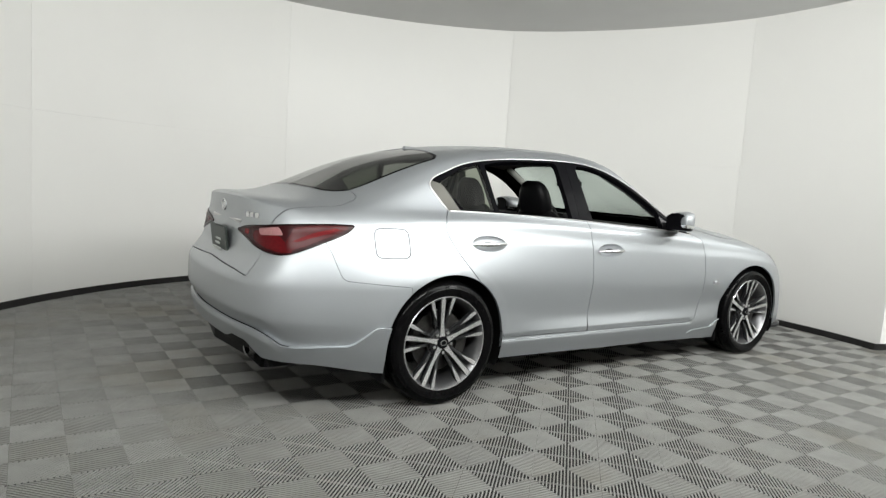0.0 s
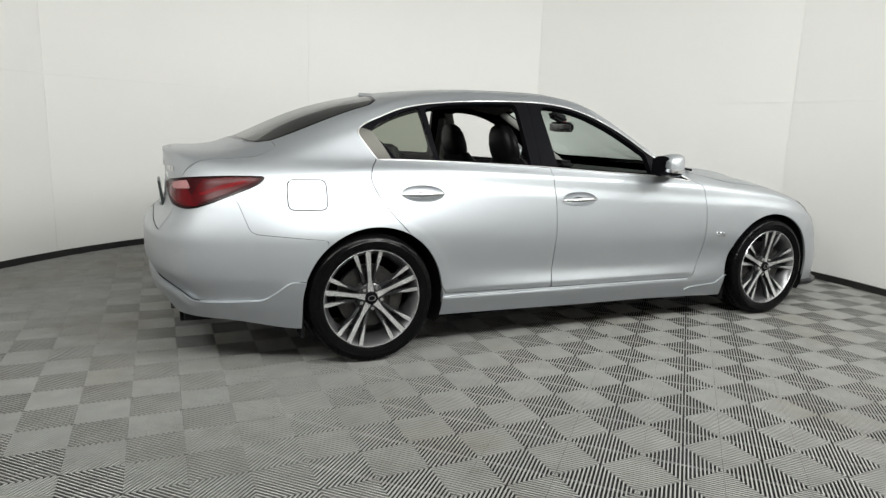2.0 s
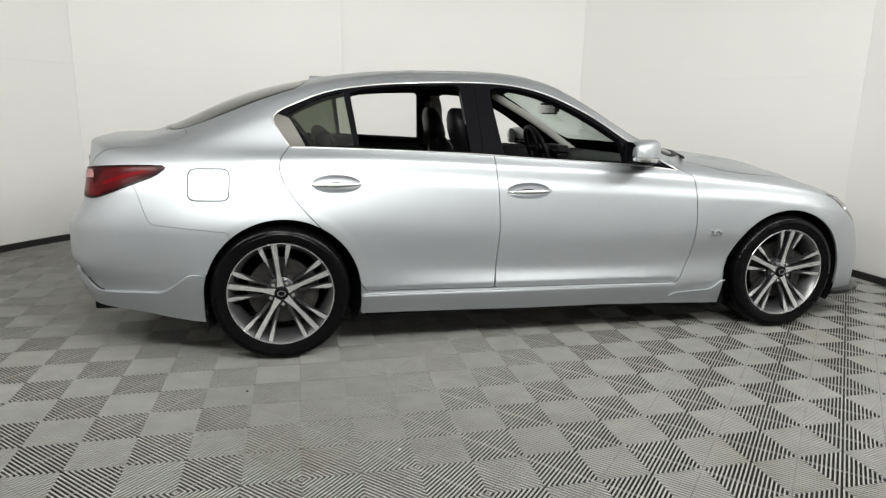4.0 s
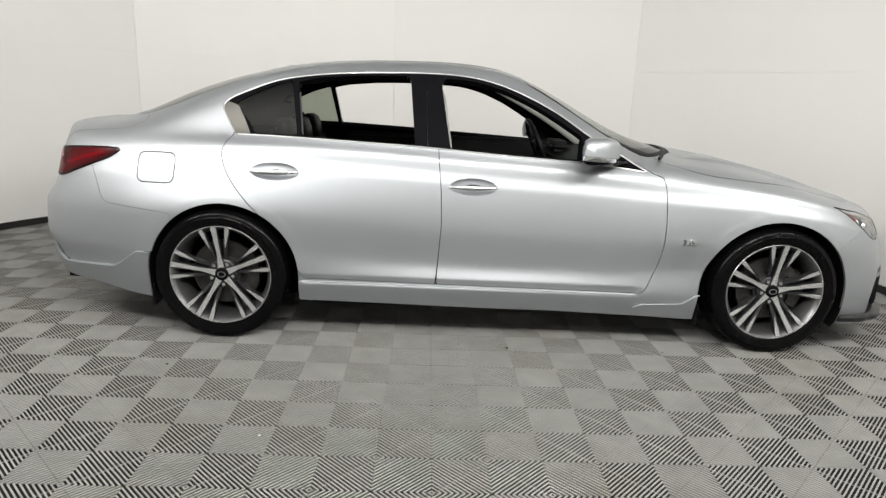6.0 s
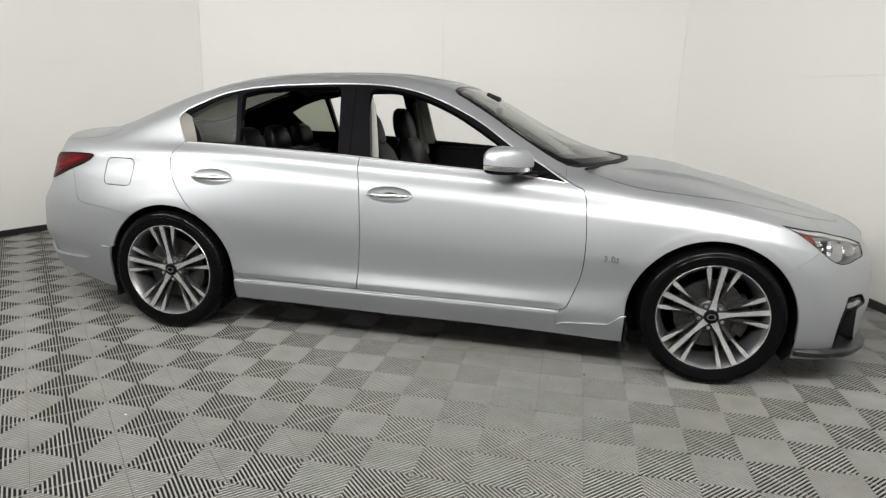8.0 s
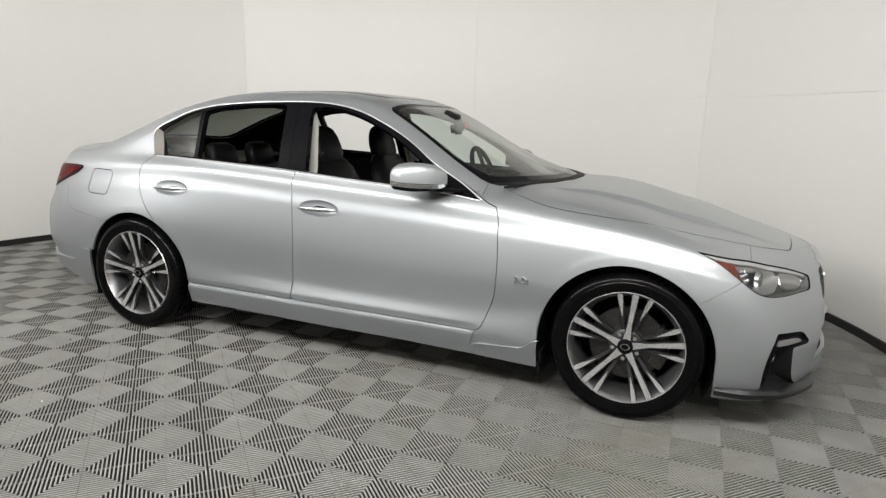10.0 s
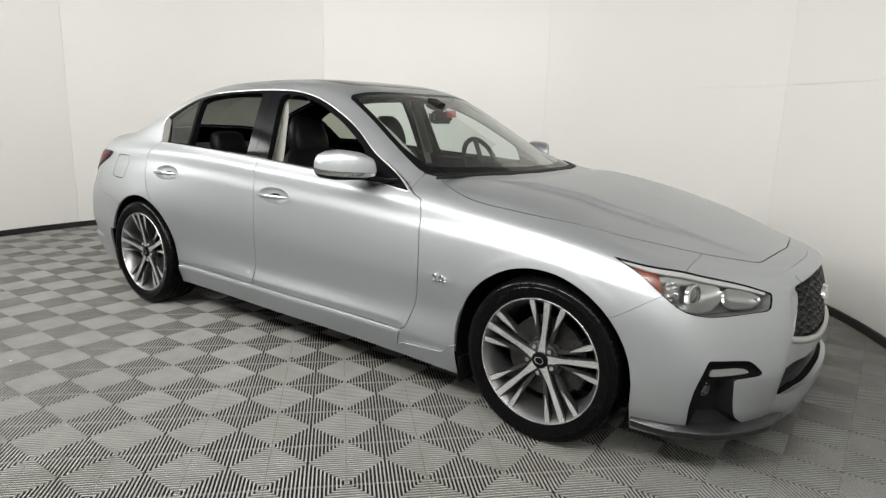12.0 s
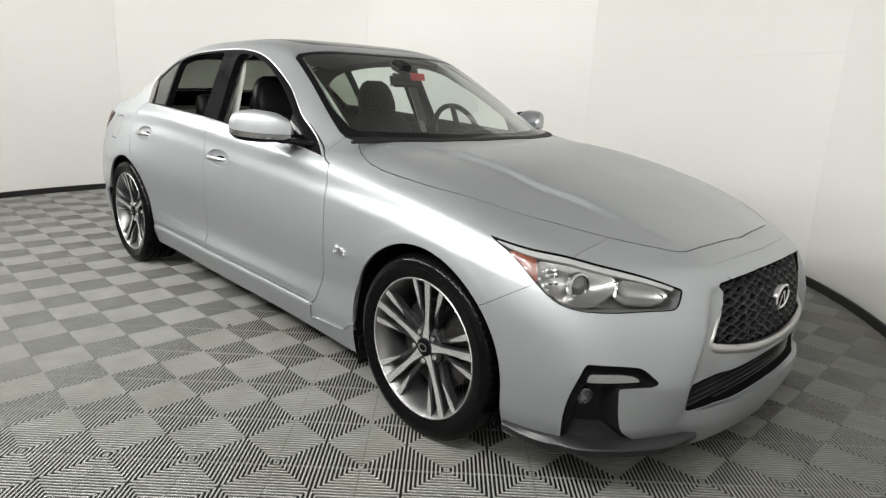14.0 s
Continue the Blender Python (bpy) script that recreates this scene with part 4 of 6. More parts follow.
def build_wheel(at, start, mirrored):
    wheel = new("wheel")
    wheel.parent = CAR
    tagged(wheel, "five-spoke machined alloy wheel with a low black tyre")
    bm = bmesh.new()
    side = [(0.245, -0.100), (0.252, -0.108), (0.262, -0.1135), (0.275, -0.1185), (0.292, -0.1205), (0.298, -0.1222), (0.301, -0.1205), (0.312, -0.1175), (0.323, -0.111), (0.330, -0.102)]
    tread = [(0.3345, -0.090), (0.3350, -0.060), (0.3290, -0.059), (0.3290, -0.051), (0.3355, -0.050), (0.3358, -0.020), (0.3295, -0.019), (0.3295, -0.011), (0.336, -0.010)]
    prof = side + tread + [(r, -y) for r, y in reversed(tread)] + [(r, -y) for r, y in reversed(side)]
    rings = lathe(bm, prof, 216)
    for ring in rings:
        for k, v in enumerate(ring):
            if k % 3 == 0 and 0.064 < abs(v.co.y) < 0.104:
                v.co.x, v.co.z = v.co.x * 0.985, v.co.z * 0.985
    part("tyre", bm, RUBBER, wheel, "black rubber tyre")
    bm = bmesh.new()
    lathe(bm, [(0.2548, -0.104), (0.2548, -0.1095), (0.2535, -0.1110), (0.2510, -0.1107), (0.2495, -0.1075)], 96)
    rim = part("rim", bm, MACHINED, wheel, "machined alloy rim edge")
    bm = bmesh.new()
    lathe(bm, [(0.2498, -0.109), (0.242, -0.100), (0.231, -0.080), (0.222, -0.05), (0.216, 0.0), (0.222, 0.09), (0.243, 0.105)], 96)
    part("barrel", bm, BARREL, wheel, "dark inner barrel")
    radii = np.linspace(0.03, 0.2485, 12)
    for k in range(5):
        turn = start + 2 * math.pi * k / 5
        bm, fb = bmesh.new(), bmesh.new()
        mids = [(r, 0.0) for r in radii]
        halves = [0.0208 - 0.0078 * min((r - 0.03) / 0.07, 1) + 0.0045 * max(r - 0.1, 0) / 0.15 for r in radii]
        tops = [spoke_face_y(r) for r in radii]
        strip_solid(bm, mids, halves, tops, [0.034] * 12, turn)
        face_plate(fb, mids, [h - 0.0042 for h in halves], tops, turn)
        for s in (-1, 1):
            rr = np.linspace(0.045, 0.2490, 12)
            swing = [radians(15.8 + 5.0 * max(0.0, 1 - (r - 0.045) / 0.09)) for r in rr]
            mids2 = [(r * math.cos(a), s * r * math.sin(a)) for r, a in zip(rr, swing)]
            drop = [0.020 * max(0.0, 1 - (r - 0.05) / 0.10) ** 0.8 + 0.004 for r in rr]
            half2 = [0.0078 + 0.0062 * (r - 0.045) / 0.19 for r in rr]
            strip_solid(bm, mids2, half2, [spoke_face_y(r) + d for r, d in zip(rr, drop)], [0.030] * 12, turn)
            rf = np.linspace(0.140, 0.2490, 8)
            mf = [(r * math.cos(radians(15.8)), s * r * math.sin(radians(15.8))) for r in rf]
            hf = [0.0006 + 0.0102 * min((r - 0.140) / 0.075, 1.0) for r in rf]
            face_plate(fb, mf, hf, [spoke_face_y(r) + 0.0035 for r in rf], turn)
        sp = part("spoke", bm, GUNMETAL, wheel, "dark grey painted spoke")
        part("spoke_face", fb, MACHINED, sp, "bright machined spoke face", smooth=False)
    bm = bmesh.new()
    lathe(bm, [(0.078, -0.052), (0.074, -0.070), (0.058, -0.079), (0.036, -0.0825), (0.034, -0.079), (0.0, -0.079)], 48)
    bmesh.ops.remove_doubles(bm, verts=bm.verts, dist=1e-5)
    part("hub", bm, GUNMETAL, wheel)
    bm = bmesh.new()
    lathe(bm, [(0.0335, -0.080), (0.0335, -0.0885), (0.031, -0.0905), (0.012, -0.0925), (0.0005, -0.0928)], 40)
    cap = part("hub_cap", bm, BLACK_GLOSS, wheel, "black centre cap")
    bm = bmesh.new()
    lathe(bm, [(0.0205, -0.0915), (0.0205, -0.0945), (0.0165, -0.0945), (0.0165, -0.0915)], 32)
    bmesh.ops.scale(bm, vec=(1, 1, 0.72), verts=bm.verts)
    part("emblem", bm, CHROME, cap, "chrome oval emblem")
    for k in range(5):
        a = start + math.pi / 5 + 2 * math.pi * k / 5
        bm = bmesh.new()
        x, z = 0.0565 * math.cos(a), 0.0565 * math.sin(a)
        lathe(bm, [(0.0115, -0.060), (0.0115, -0.0835), (0.0095, -0.0865), (0.0005, -0.087)], 6)
        bmesh.ops.translate(bm, vec=(x, 0, z), verts=bm.verts)
        part("lug_nut", bm, CHROME, wheel, "chrome lug nut")
    bm = bmesh.new()
    lathe(bm, [(0.07, -0.030), (0.165, -0.030), (0.165, -0.004), (0.07, -0.004)], 64, close=True)
    lathe(bm, [(0.03, -0.055), (0.085, -0.055), (0.085, 0.02)], 48)
    part("brake_disc", bm, STEEL, wheel, "steel brake disc")
    bm = bmesh.new()
    rings = []
    for k in range(13):
        a = radians(-34 + 68 * k / 12)
        r0 = 0.112 + 0.012 * abs(k - 6) / 6
        rings.append([bm.verts.new((r * math.cos(a), y, r * math.sin(a))) for r, y in ((r0, -0.046), (0.150, -0.052), (0.180, -0.046), (0.184, -0.02), (0.180, 0.012), (r0, 0.012))])
    for a, b in zip(rings, rings[1:]):
        for k in range(6):
            bm.faces.new((a[k], a[(k + 1) % 6], b[(k + 1) % 6], b[k]))
    bm.faces.new(rings[0])
    bm.faces.new(rings[-1][::-1])
    part("brake_caliper", bm, STEEL, wheel, "grey brake caliper")
    wheel.matrix_basis = pose(*at, 0, 0, 180 if mirrored else 0)
    return wheel


WHEEL_R = 0.336
for x, a in ((1.425, 1.46), (-1.425, 1.68)):
    build_wheel((x, -0.776, WHEEL_R), a, False)
    build_wheel((x, 0.776, WHEEL_R), a + 0.4, True)

# arch liners and the dark underbody
for x, zc, r in ((1.41, 0.335, 0.388), (-1.41, 0.325, 0.376)):
    for s in (-1, 1):
        bm = bmesh.new()
        rings = []
        for k in range(33):
            a = radians(-28 + 236 * k / 32)
            p = (x + r * math.cos(a), zc + r * math.sin(a))
            rings.append([bm.verts.new((p[0], s * y, max(p[1], 0.17))) for y in (0.878, 0.60)])
        for a, b in zip(rings, rings[1:]):
            bm.faces.new((a[0], a[1], b[1], b[0]))
        bm.faces.new([q[1] for q in rings])
        part("arch_liner", bm, LINER, CAR, "black wheel arch liner")
bm = bmesh.new()
for x0, x1, y0, y1, z0, z1 in ((-0.98, 0.98, -0.82, 0.82, 0.195, 0.26), (-1.0, 1.0, -0.70, 0.70, 0.14, 0.196), (1.80, 2.15, -0.60, 0.60, 0.17, 0.25), (-2.33, -1.80, -0.62, 0.62, 0.21, 0.30), (-1.80, 1.80, -0.58, 0.58, 0.145, 0.27)):
    bmesh.ops.create_cube(bm, size=1, matrix=Matrix.LocRotScale(((x0 + x1) / 2, (y0 + y1) / 2, (z0 + z1) / 2), None, (x1 - x0, y1 - y0, z1 - z0)))
part("underbody", bm, LINER, CAR, "dark underbody", smooth=False)


# ---- the car: lamps ----
def bent(m, depth, edge_width, dist):
    """A copy of a patch pushed inward by depth, rising to the skin at its border."""
    k = np.clip(dist / edge_width, 0, 1)
    return renormal((m[0] - m[1] * (depth * k)[:, None], m[1], m[2]))


LENS = glass_material("clear_lamp_lens", (0.97, 0.98, 0.98), 0.03, floor=0.022)
LAMP_BLACK = material("lamp_housing", (0.17, 0.17, 0.172), rough=0.35, metal=0.4)
LIGHT_GUIDE = material("grey_light_guide", (0.34, 0.34, 0.34), rough=0.3, coat=0.3)
LAMP_SILVER = material("lamp_reflector", (0.46, 0.46, 0.46), rough=0.32, metal=1.0, bump=0.05, bump_scale=60)
SIGNAL = material("grey_signal_lens", (0.26, 0.26, 0.26), rough=0.25, metal=0.5, bump=0.6, bump_scale=90)
PROJECTOR = material("projector_glass", (0.16, 0.165, 0.17), rough=0.06, metal=0.7)
AMBER = material("amber_reflector", (0.12, 0.018, 0.004), rough=0.25, coat=0.2, vary=0.25, scale=120)
RED_LENS = material("red_lens", (0.085, 0.002, 0.004), rough=0.2, spec=0.15, vary=0.2, scale=90)
RED_SIDE = material("deep_red_side_lens", (0.06, 0.0015, 0.003), rough=0.25, spec=0.14, vary=0.15, scale=60)
RED_DARK = material("dark_red_lens", (0.024, 0.0008, 0.0018), rough=0.3, spec=0.1)
RED_EDGE = material("red_black_edge", (0.010, 0.001, 0.0015), rough=0.2, spec=0.15)
RED_BRIGHT = material("bright_red_reflector", (0.13, 0.003, 0.005), rough=0.25, spec=0.06, vary=0.3, scale=160)
CLEAR_WHITE = material("clear_reverse_lens", (0.34, 0.17, 0.17), rough=0.25, spec=0.06, vary=0.25, scale=150)
EMBLEM_DARK = material("dark_emblem_well", (0.03, 0.03, 0.032), rough=0.2, coat=0.6)

g = inside(nose(lamp), HEADLIGHT)
HEADLAMPS = []
bowl = bent(lamp, 0.055, 0.02, g)
u = nose(lamp)
# chrome-edged reflector area and the strips inside the lamp
MAIN = rounded([(1.045, 0.752), (1.20, 0.742), (1.375, 0.716), (1.36, 0.690), (1.27, 0.655), (1.16, 0.652), (1.09, 0.675), (1.05, 0.71)], 0.03)
SECOND = rounded([(1.405, 0.706), (1.50, 0.694), (1.585, 0.673), (1.55, 0.655), (1.46, 0.655), (1.385, 0.664)], 0.015)
STRIP = np.concatenate([curve2([(0.86, 0.796), (0.99, 0.780), (1.155, 0.763), (1.279, 0.745), (1.404, 0.728), (1.529, 0.709), (1.63, 0.688)], 20), curve2([(1.62, 0.680), (1.529, 0.697), (1.404, 0.715), (1.279, 0.732), (1.155, 0.750), (0.99, 0.766), (0.87, 0.789)], 20)])
AMBER_POLY = rounded([(0.905, 0.768), (0.93, 0.776), (1.03, 0.762), (1.035, 0.70), (1.02, 0.695)], 0.006)
for s in (SIDE_R, SIDE_L):
    lens = shell("headlight", lamp, LENS, CAR, s, "clear headlight with an amber corner reflector")
    lens.visible_shadow = False
    HEADLAMPS.append(lens)
    shell("housing", bowl, LAMP_BLACK, lens, s, "dark lamp housing")
    ring_ = clip(lamp, 0.003 - g)
    shell("seal", ring_, BLACK_GLOSS, lens, s, "black lamp edge", lift=0.001, rim=0.008)
    for nm, poly, mat, depth, lab in (("reflector", MAIN, LAMP_SILVER, 0.020, "bright reflector"), ("side_reflector", SECOND, LAMP_SILVER, 0.018, "bright reflector"), ("light_strip", STRIP, LIGHT_GUIDE, 0.004, "silver light strip"), ("amber_reflector", AMBER_POLY, AMBER, 0.010, "amber reflector")):
        q = inside(u, poly)
        piece = clip(lamp, q)
        if nm.endswith("reflector") and mat is not AMBER:
            piece = bent(piece, 0.028, 0.035, inside(nose(piece), poly))
        shell(nm, piece, mat, lens, s, lab, lift=-depth, rim=0.008)
    # projector: tube and glass ball
    near = np.argmin((u[:, 0] - 1.205) ** 2 + (u[:, 1] - 0.703) ** 2)
    c, n = lamp[0][near], np.array((0.93, 0.30, 0.05))
    for nm, mat, prof, lab in (("projector_ring", CHROME, [(0.040, 0.0), (0.040, -0.016), (0.033, -0.018), (0.030, -0.004)], "chrome projector ring"), ("projector_lens", PROJECTOR, [(0.0315, -0.004), (0.028, -0.015), (0.019, -0.021), (0.009, -0.0245), (0.0005, -0.0252)], "round glass projector lens")):
        bm = bmesh.new()
        lathe(bm, prof, 36)
        m = Vector((n[0], s * n[1], n[2])).to_track_quat("-Y", "Z").to_matrix().to_4x4()
        p = c - lamp[1][near] * 0.040
        bmesh.ops.transform(bm, matrix=Matrix.Translation((p[0], s * p[1], p[2])) @ m, verts=bm.verts)
        part(nm, bm, mat, lens, lab)

# cut-glass facets beside each projector
for lens, s in zip(HEADLAMPS, (SIDE_R, SIDE_L)):
    for k in range(10):
        a, b = 1.068 + 0.021 * (k % 3) + 0.004 * (k // 3), 0.740 - 0.019 * (k // 3)
        near = np.argmin((u[:, 0] - a) ** 2 + (u[:, 1] - b) ** 2)
        p = lamp[0][near] - lamp[1][near] * 0.026
        bm = bmesh.new()
        bmesh.ops.create_cube(bm, size=1, matrix=Matrix.LocRotScale((p[0], s * p[1], p[2]), Euler((0, 0.2 * (k % 3 - 1), s * (0.9 + 0.25 * (k % 2)))), (0.010, 0.013, 0.013)))
        bmesh.ops.bevel(bm, geom=bm.edges[:], offset=0.003, segments=1, affect="EDGES")
        part("facet", bm, CHROME, lens, smooth=False)

ut = tail(red_lamp)
LOWER = rounded([(1.50, 0.790), (1.60, 0.786), (1.72, 0.800), (1.86, 0.83), (1.86, 0.872), (1.66, 0.885), (1.58, 0.84)], 0.02)
REVERSE = rounded([(1.59, 0.866), (1.78, 0.856), (1.81, 0.886), (1.63, 0.903)], 0.01)
SIDE_RED = rounded([(1.25, 0.904), (1.36, 0.874), (1.50, 0.836), (1.53, 0.842), (1.41, 0.884), (1.28, 0.913)], 0.012)
SIDE_LENS = rounded([(1.198, 0.916), (1.30, 0.872), (1.44, 0.820), (1.55, 0.790), (1.57, 0.83), (1.53, 0.905), (1.40, 0.921), (1.24, 0.925)], 0.012)
INNER_RED = rounded([(1.93, 0.843), (1.99, 0.850), (1.985, 0.872), (1.92, 0.87)], 0.006)
for s in (SIDE_R, SIDE_L):
    outer, inner = carve(red_lamp, 1.868 + (ut[:, 1] - 0.85) * 0.35 - ut[:, 0], 0.0016)
    back = shell("taillight", outer, RED_DARK, CAR, s, "dark red wraparound taillight", lift=0.004, rim=0.018)
    shell("trunk_lamp", inner, RED_DARK, back, s, "dark red lamp on the trunk lid", lift=0.004, rim=0.018)
    shell("seal", clip(red_lamp, 0.007 - inside(ut, TAILLIGHT)), RED_EDGE, back, s, "near-black lamp edge", lift=0.0062)
    for nm, poly, mat, lift, lab in (("brake_lens", LOWER, RED_LENS, 0.0055, "red brake lens"), ("reverse_lens", REVERSE, CLEAR_WHITE, 0.0068, "clear reversing lens"), ("side_reflector", SIDE_RED, RED_BRIGHT, 0.0078, "bright red reflector"), ("side_lens", SIDE_LENS, RED_SIDE, 0.0066, "red side lens"), ("inner_lens", INNER_RED, RED_BRIGHT, 0.0055, "bright red lens")):
        piece = clip(red_lamp, inside(ut, poly))
        shell(nm, piece, mat, back, s, lab, lift=lift)


# ---- the car: nose ----
GRID = material("grille_black", (0.03, 0.03, 0.032), rough=0.3, metal=0.2, coat=0.15)

whole("grille_backing", bent(grille_hole, 0.075, 0.03, inside(yz(grille_hole), GRILLE)), LINER, "dark space behind the grille", rim=0.0)


def face_fit(m):
    """A smooth front surface x(y, z) through a patch of the nose."""
    terms = lambda y, z: np.stack([y * 0 + 1, y**2, y**4, z, z**2, y**2 * z], -1)
    k = np.linalg.lstsq(terms(m[0][:, 1], m[0][:, 2]), m[0][:, 0], rcond=None)[0]
    return lambda y, z: terms(np.asarray(y, float), np.asarray(z, float)) @ k


def swept_bar(name, yz_line, xs, height, depth, mat, label):
    """A thin bar along a line across the nose: its front edge at xs, rounded, going back by depth."""
    bm = bmesh.new()
    n = len(yz_line)
    d = np.gradient(yz_line, axis=0)
    d /= np.linalg.norm(d, axis=1, keepdims=True) + 1e-9
    rings = []
    for (y, z), (dy, dz), x in zip(yz_line, d, xs):
        rings.append([(x + a, y - dz * h * height, z + dy * h * height) for a, h in ((-depth, -0.5), (-0.004, -0.5), (0, -0.2), (0, 0.2), (-0.004, 0.5), (-depth, 0.5))])
    vs = [[bm.verts.new(p) for p in r] for r in rings]
    for a, b in zip(vs, vs[1:]):
        for k in range(6):
            bm.faces.new((a[k], a[(k + 1) % 6], b[(k + 1) % 6], b[k]))
    bm.faces.new(vs[0])
    bm.faces.new(vs[-1][::-1])
    return part(name, bm, mat, CAR, label)


def runs(flags):
    """Start and end of each unbroken run of true values."""
    f = np.r_[False, flags, False].astype(int)
    e = np.flatnonzero(np.diff(f))
    return zip(e[::2], e[1::2])


MIRRORED = np.concatenate([GRILLE[1:-1], GRILLE[1:-1][::-1] * (-1, 1)])
grille_x = face_fit(grille_hole)
ys = np.linspace(-0.40, 0.40, 321)
for k in range(9):
    for ph in (0, 1):
        zw = 0.486 + 0.029 * k + 0.0141 * np.sin(2 * math.pi * ys / 0.112 + math.pi * (ph + k))
        line = np.c_[ys, zw]
        for a, b in runs(inside(line, MIRRORED) > -0.004):
            if b - a > 6:
                seg = line[a:b]
                swept_bar("grille_rib", seg, grille_x(seg[:, 0], seg[:, 1]) - 0.014 - 0.002 * ph, 0.0042, 0.022, GRID, "gloss black wavy grille rib")
# silver surround of the opening: a broad silver bar below that turns up at the corners and thins towards the top
edge = GRILLE[7:-1]
edge = np.concatenate([edge, edge[::-1][1:] * (-1, 1)])
edge = rounded(edge, 0.02)[4:-4]
arc_ = np.r_[0, np.cumsum(np.linalg.norm(np.diff(edge, axis=0), axis=1))]
edge = np.stack([np.interp(np.linspace(0, arc_[-1], 160), arc_, edge[:, k]) for k in (0, 1)], 1)
d = np.gradient(edge, axis=0)
d /= np.linalg.norm(d, axis=1, keepdims=True)
wide = np.interp(edge[:, 1], [0.46, 0.505, 0.53, 0.60, 0.64], [0.034, 0.028, 0.010, 0.006, 0.001])
bm = bmesh.new()
rings = []
for (y, z), (dy, dz), w in zip(edge, d, wide):
    oy, oz = dz, -dy
    if oy * y + oz * (z - 0.6) < 0:
        oy, oz = -oy, -oz
    ring = []
    f = float(np.interp(z, [0.525, 0.60], [1.0, 0.0]))
    for a, h in ((-0.045, -0.003), (0.006 * f - 0.004, -0.003), (0.014 * f - 0.005, 0.2 * w), (0.015 * f - 0.005, 0.6 * w), (0.010 * f - 0.005, 0.93 * w), (-0.01, 1.0 * w)):
        py, pz = y + oy * h, z + oz * h
        ring.append(bm.verts.new((float(grille_x(py, pz)) + a, py, pz)))
    rings.append(ring)
for a, b in zip(rings, rings[1:]):
    for k in range(5):
        bm.faces.new((a[k], a[k + 1], b[k + 1], b[k]))
part("grille_frame", bm, SATIN, CAR, "bright silver grille frame")
around = clip(HALF, HALF[0][:, 0] - 2.0)
fd = inside(yz(around), GRILLE)
band = clip(around, np.minimum(np.minimum(0.022 + fd, 0.002 - fd), np.minimum(around[0][:, 2] - 0.703, 0.315 - around[0][:, 1])))
whole("grille_top_bar", band, PAINT, "silver bar above the grille", lift=0.003, rim=0.03)
# oval badge, plain shapes
bm = bmesh.new()
lathe(bm, [(0.062, 0.0), (0.062, -0.016), (0.054, -0.020), (0.047, -0.016), (0.047, 0.0)], 48)
bmesh.ops.scale(bm, vec=(1, 1, 0.72), verts=bm.verts)
bmesh.ops.transform(bm, matrix=pose(2.268, 0, 0.60, 0, 0, 90), verts=bm.verts)
emblem = part("nose_emblem", bm, CHROME, CAR, "chrome oval emblem")
bm = bmesh.new()
for sgn in (-1, 1):
    bmesh.ops.create_cube(bm, size=1, matrix=pose(2.282, sgn * 0.017, 0.592, sgn * 24) @ Matrix.Diagonal((0.008, 0.010, 0.066, 1)))
part("emblem_bar", bm, CHROME, emblem, smooth=False)
bm = bmesh.new()
lathe(bm, [(0.05, 0.004), (0.0005, 0.004)], 40)
bmesh.ops.scale(bm, vec=(1, 1, 0.72), verts=bm.verts)
bmesh.ops.transform(bm, matrix=pose(2.268, 0, 0.60, 0, 0, 90), verts=bm.verts)
part("emblem_well", bm, EMBLEM_DARK, emblem)

whole("lower_intake", bent(intake_hole, 0.07, 0.025, inside(yz(intake_hole), INTAKE)), LINER, "dark lower intake", rim=0.0)
MIRRORED = np.concatenate([INTAKE[1:-1], INTAKE[1:-1][::-1] * (-1, 1)])
intake_x = face_fit(intake_hole)
ys = np.linspace(-0.49, 0.49, 99)
for k in range(5):
    line = np.c_[ys, 0.345 + 0.018 * k - 0.055 * (ys / 0.45) ** 2]
    for a, b in runs(inside(line, MIRRORED) > -0.003):
        if b - a > 4:
            seg = line[a:b]
            swept_bar("intake_slat", seg, intake_x(seg[:, 0], seg[:, 1]) - 0.02, 0.006, 0.03, GRID, "black intake slat")

INDICATOR = rounded([(1.262, 0.446), (1.40, 0.447), (1.462, 0.440), (1.492, 0.424), (1.39, 0.422), (1.255, 0.421)], 0.006)
fd = inside(nose(fog_hole), FOG)
for s in (SIDE_R, SIDE_L):
    pocket = shell("fog_pocket", bent(fog_hole, 0.06, 0.045, fd), BLACK_PLASTIC, CAR, s, "black fog lamp pocket")
    blade = clip(fog_hole, fog_hole[0][:, 2] - 0.408)
    shell("blade", bent(blade, 0.010, 0.02, inside(nose(blade), FOG)), BLACK_GLOSS, pocket, s, "gloss black blade", rim=0.03)
    leg = clip(fog_hole, np.minimum(0.036 - fd, np.minimum(1.245 - nose(fog_hole)[:, 0] + 0.45 * (fog_hole[0][:, 2] - 0.38), 0.414 - fog_hole[0][:, 2])))
    shell("pocket_edge", leg, BLACK_GLOSS, pocket, s, "gloss black pocket edge", lift=-0.004, rim=0.02)
    piece = clip(fog_hole, inside(nose(fog_hole), INDICATOR))
    shell("turn_signal", piece, SIGNAL, pocket, s, "clear turn signal strip", lift=-0.004, rim=0.01)
    bm = bmesh.new()
    lathe(bm, [(0.026, 0.01), (0.026, -0.012), (0.021, -0.014), (0.018, -0.004), (0.0005, -0.001)], 32)
    m = Vector((0.9, s * 0.42, 0)).to_track_quat("-Y", "Z").to_matrix().to_4x4()
    bmesh.ops.transform(bm, matrix=Matrix.Translation((2.005, s * 0.748, 0.365)) @ m, verts=bm.verts)
    part("fog_lamp", bm, PROJECTOR, pocket, "round fog lamp")

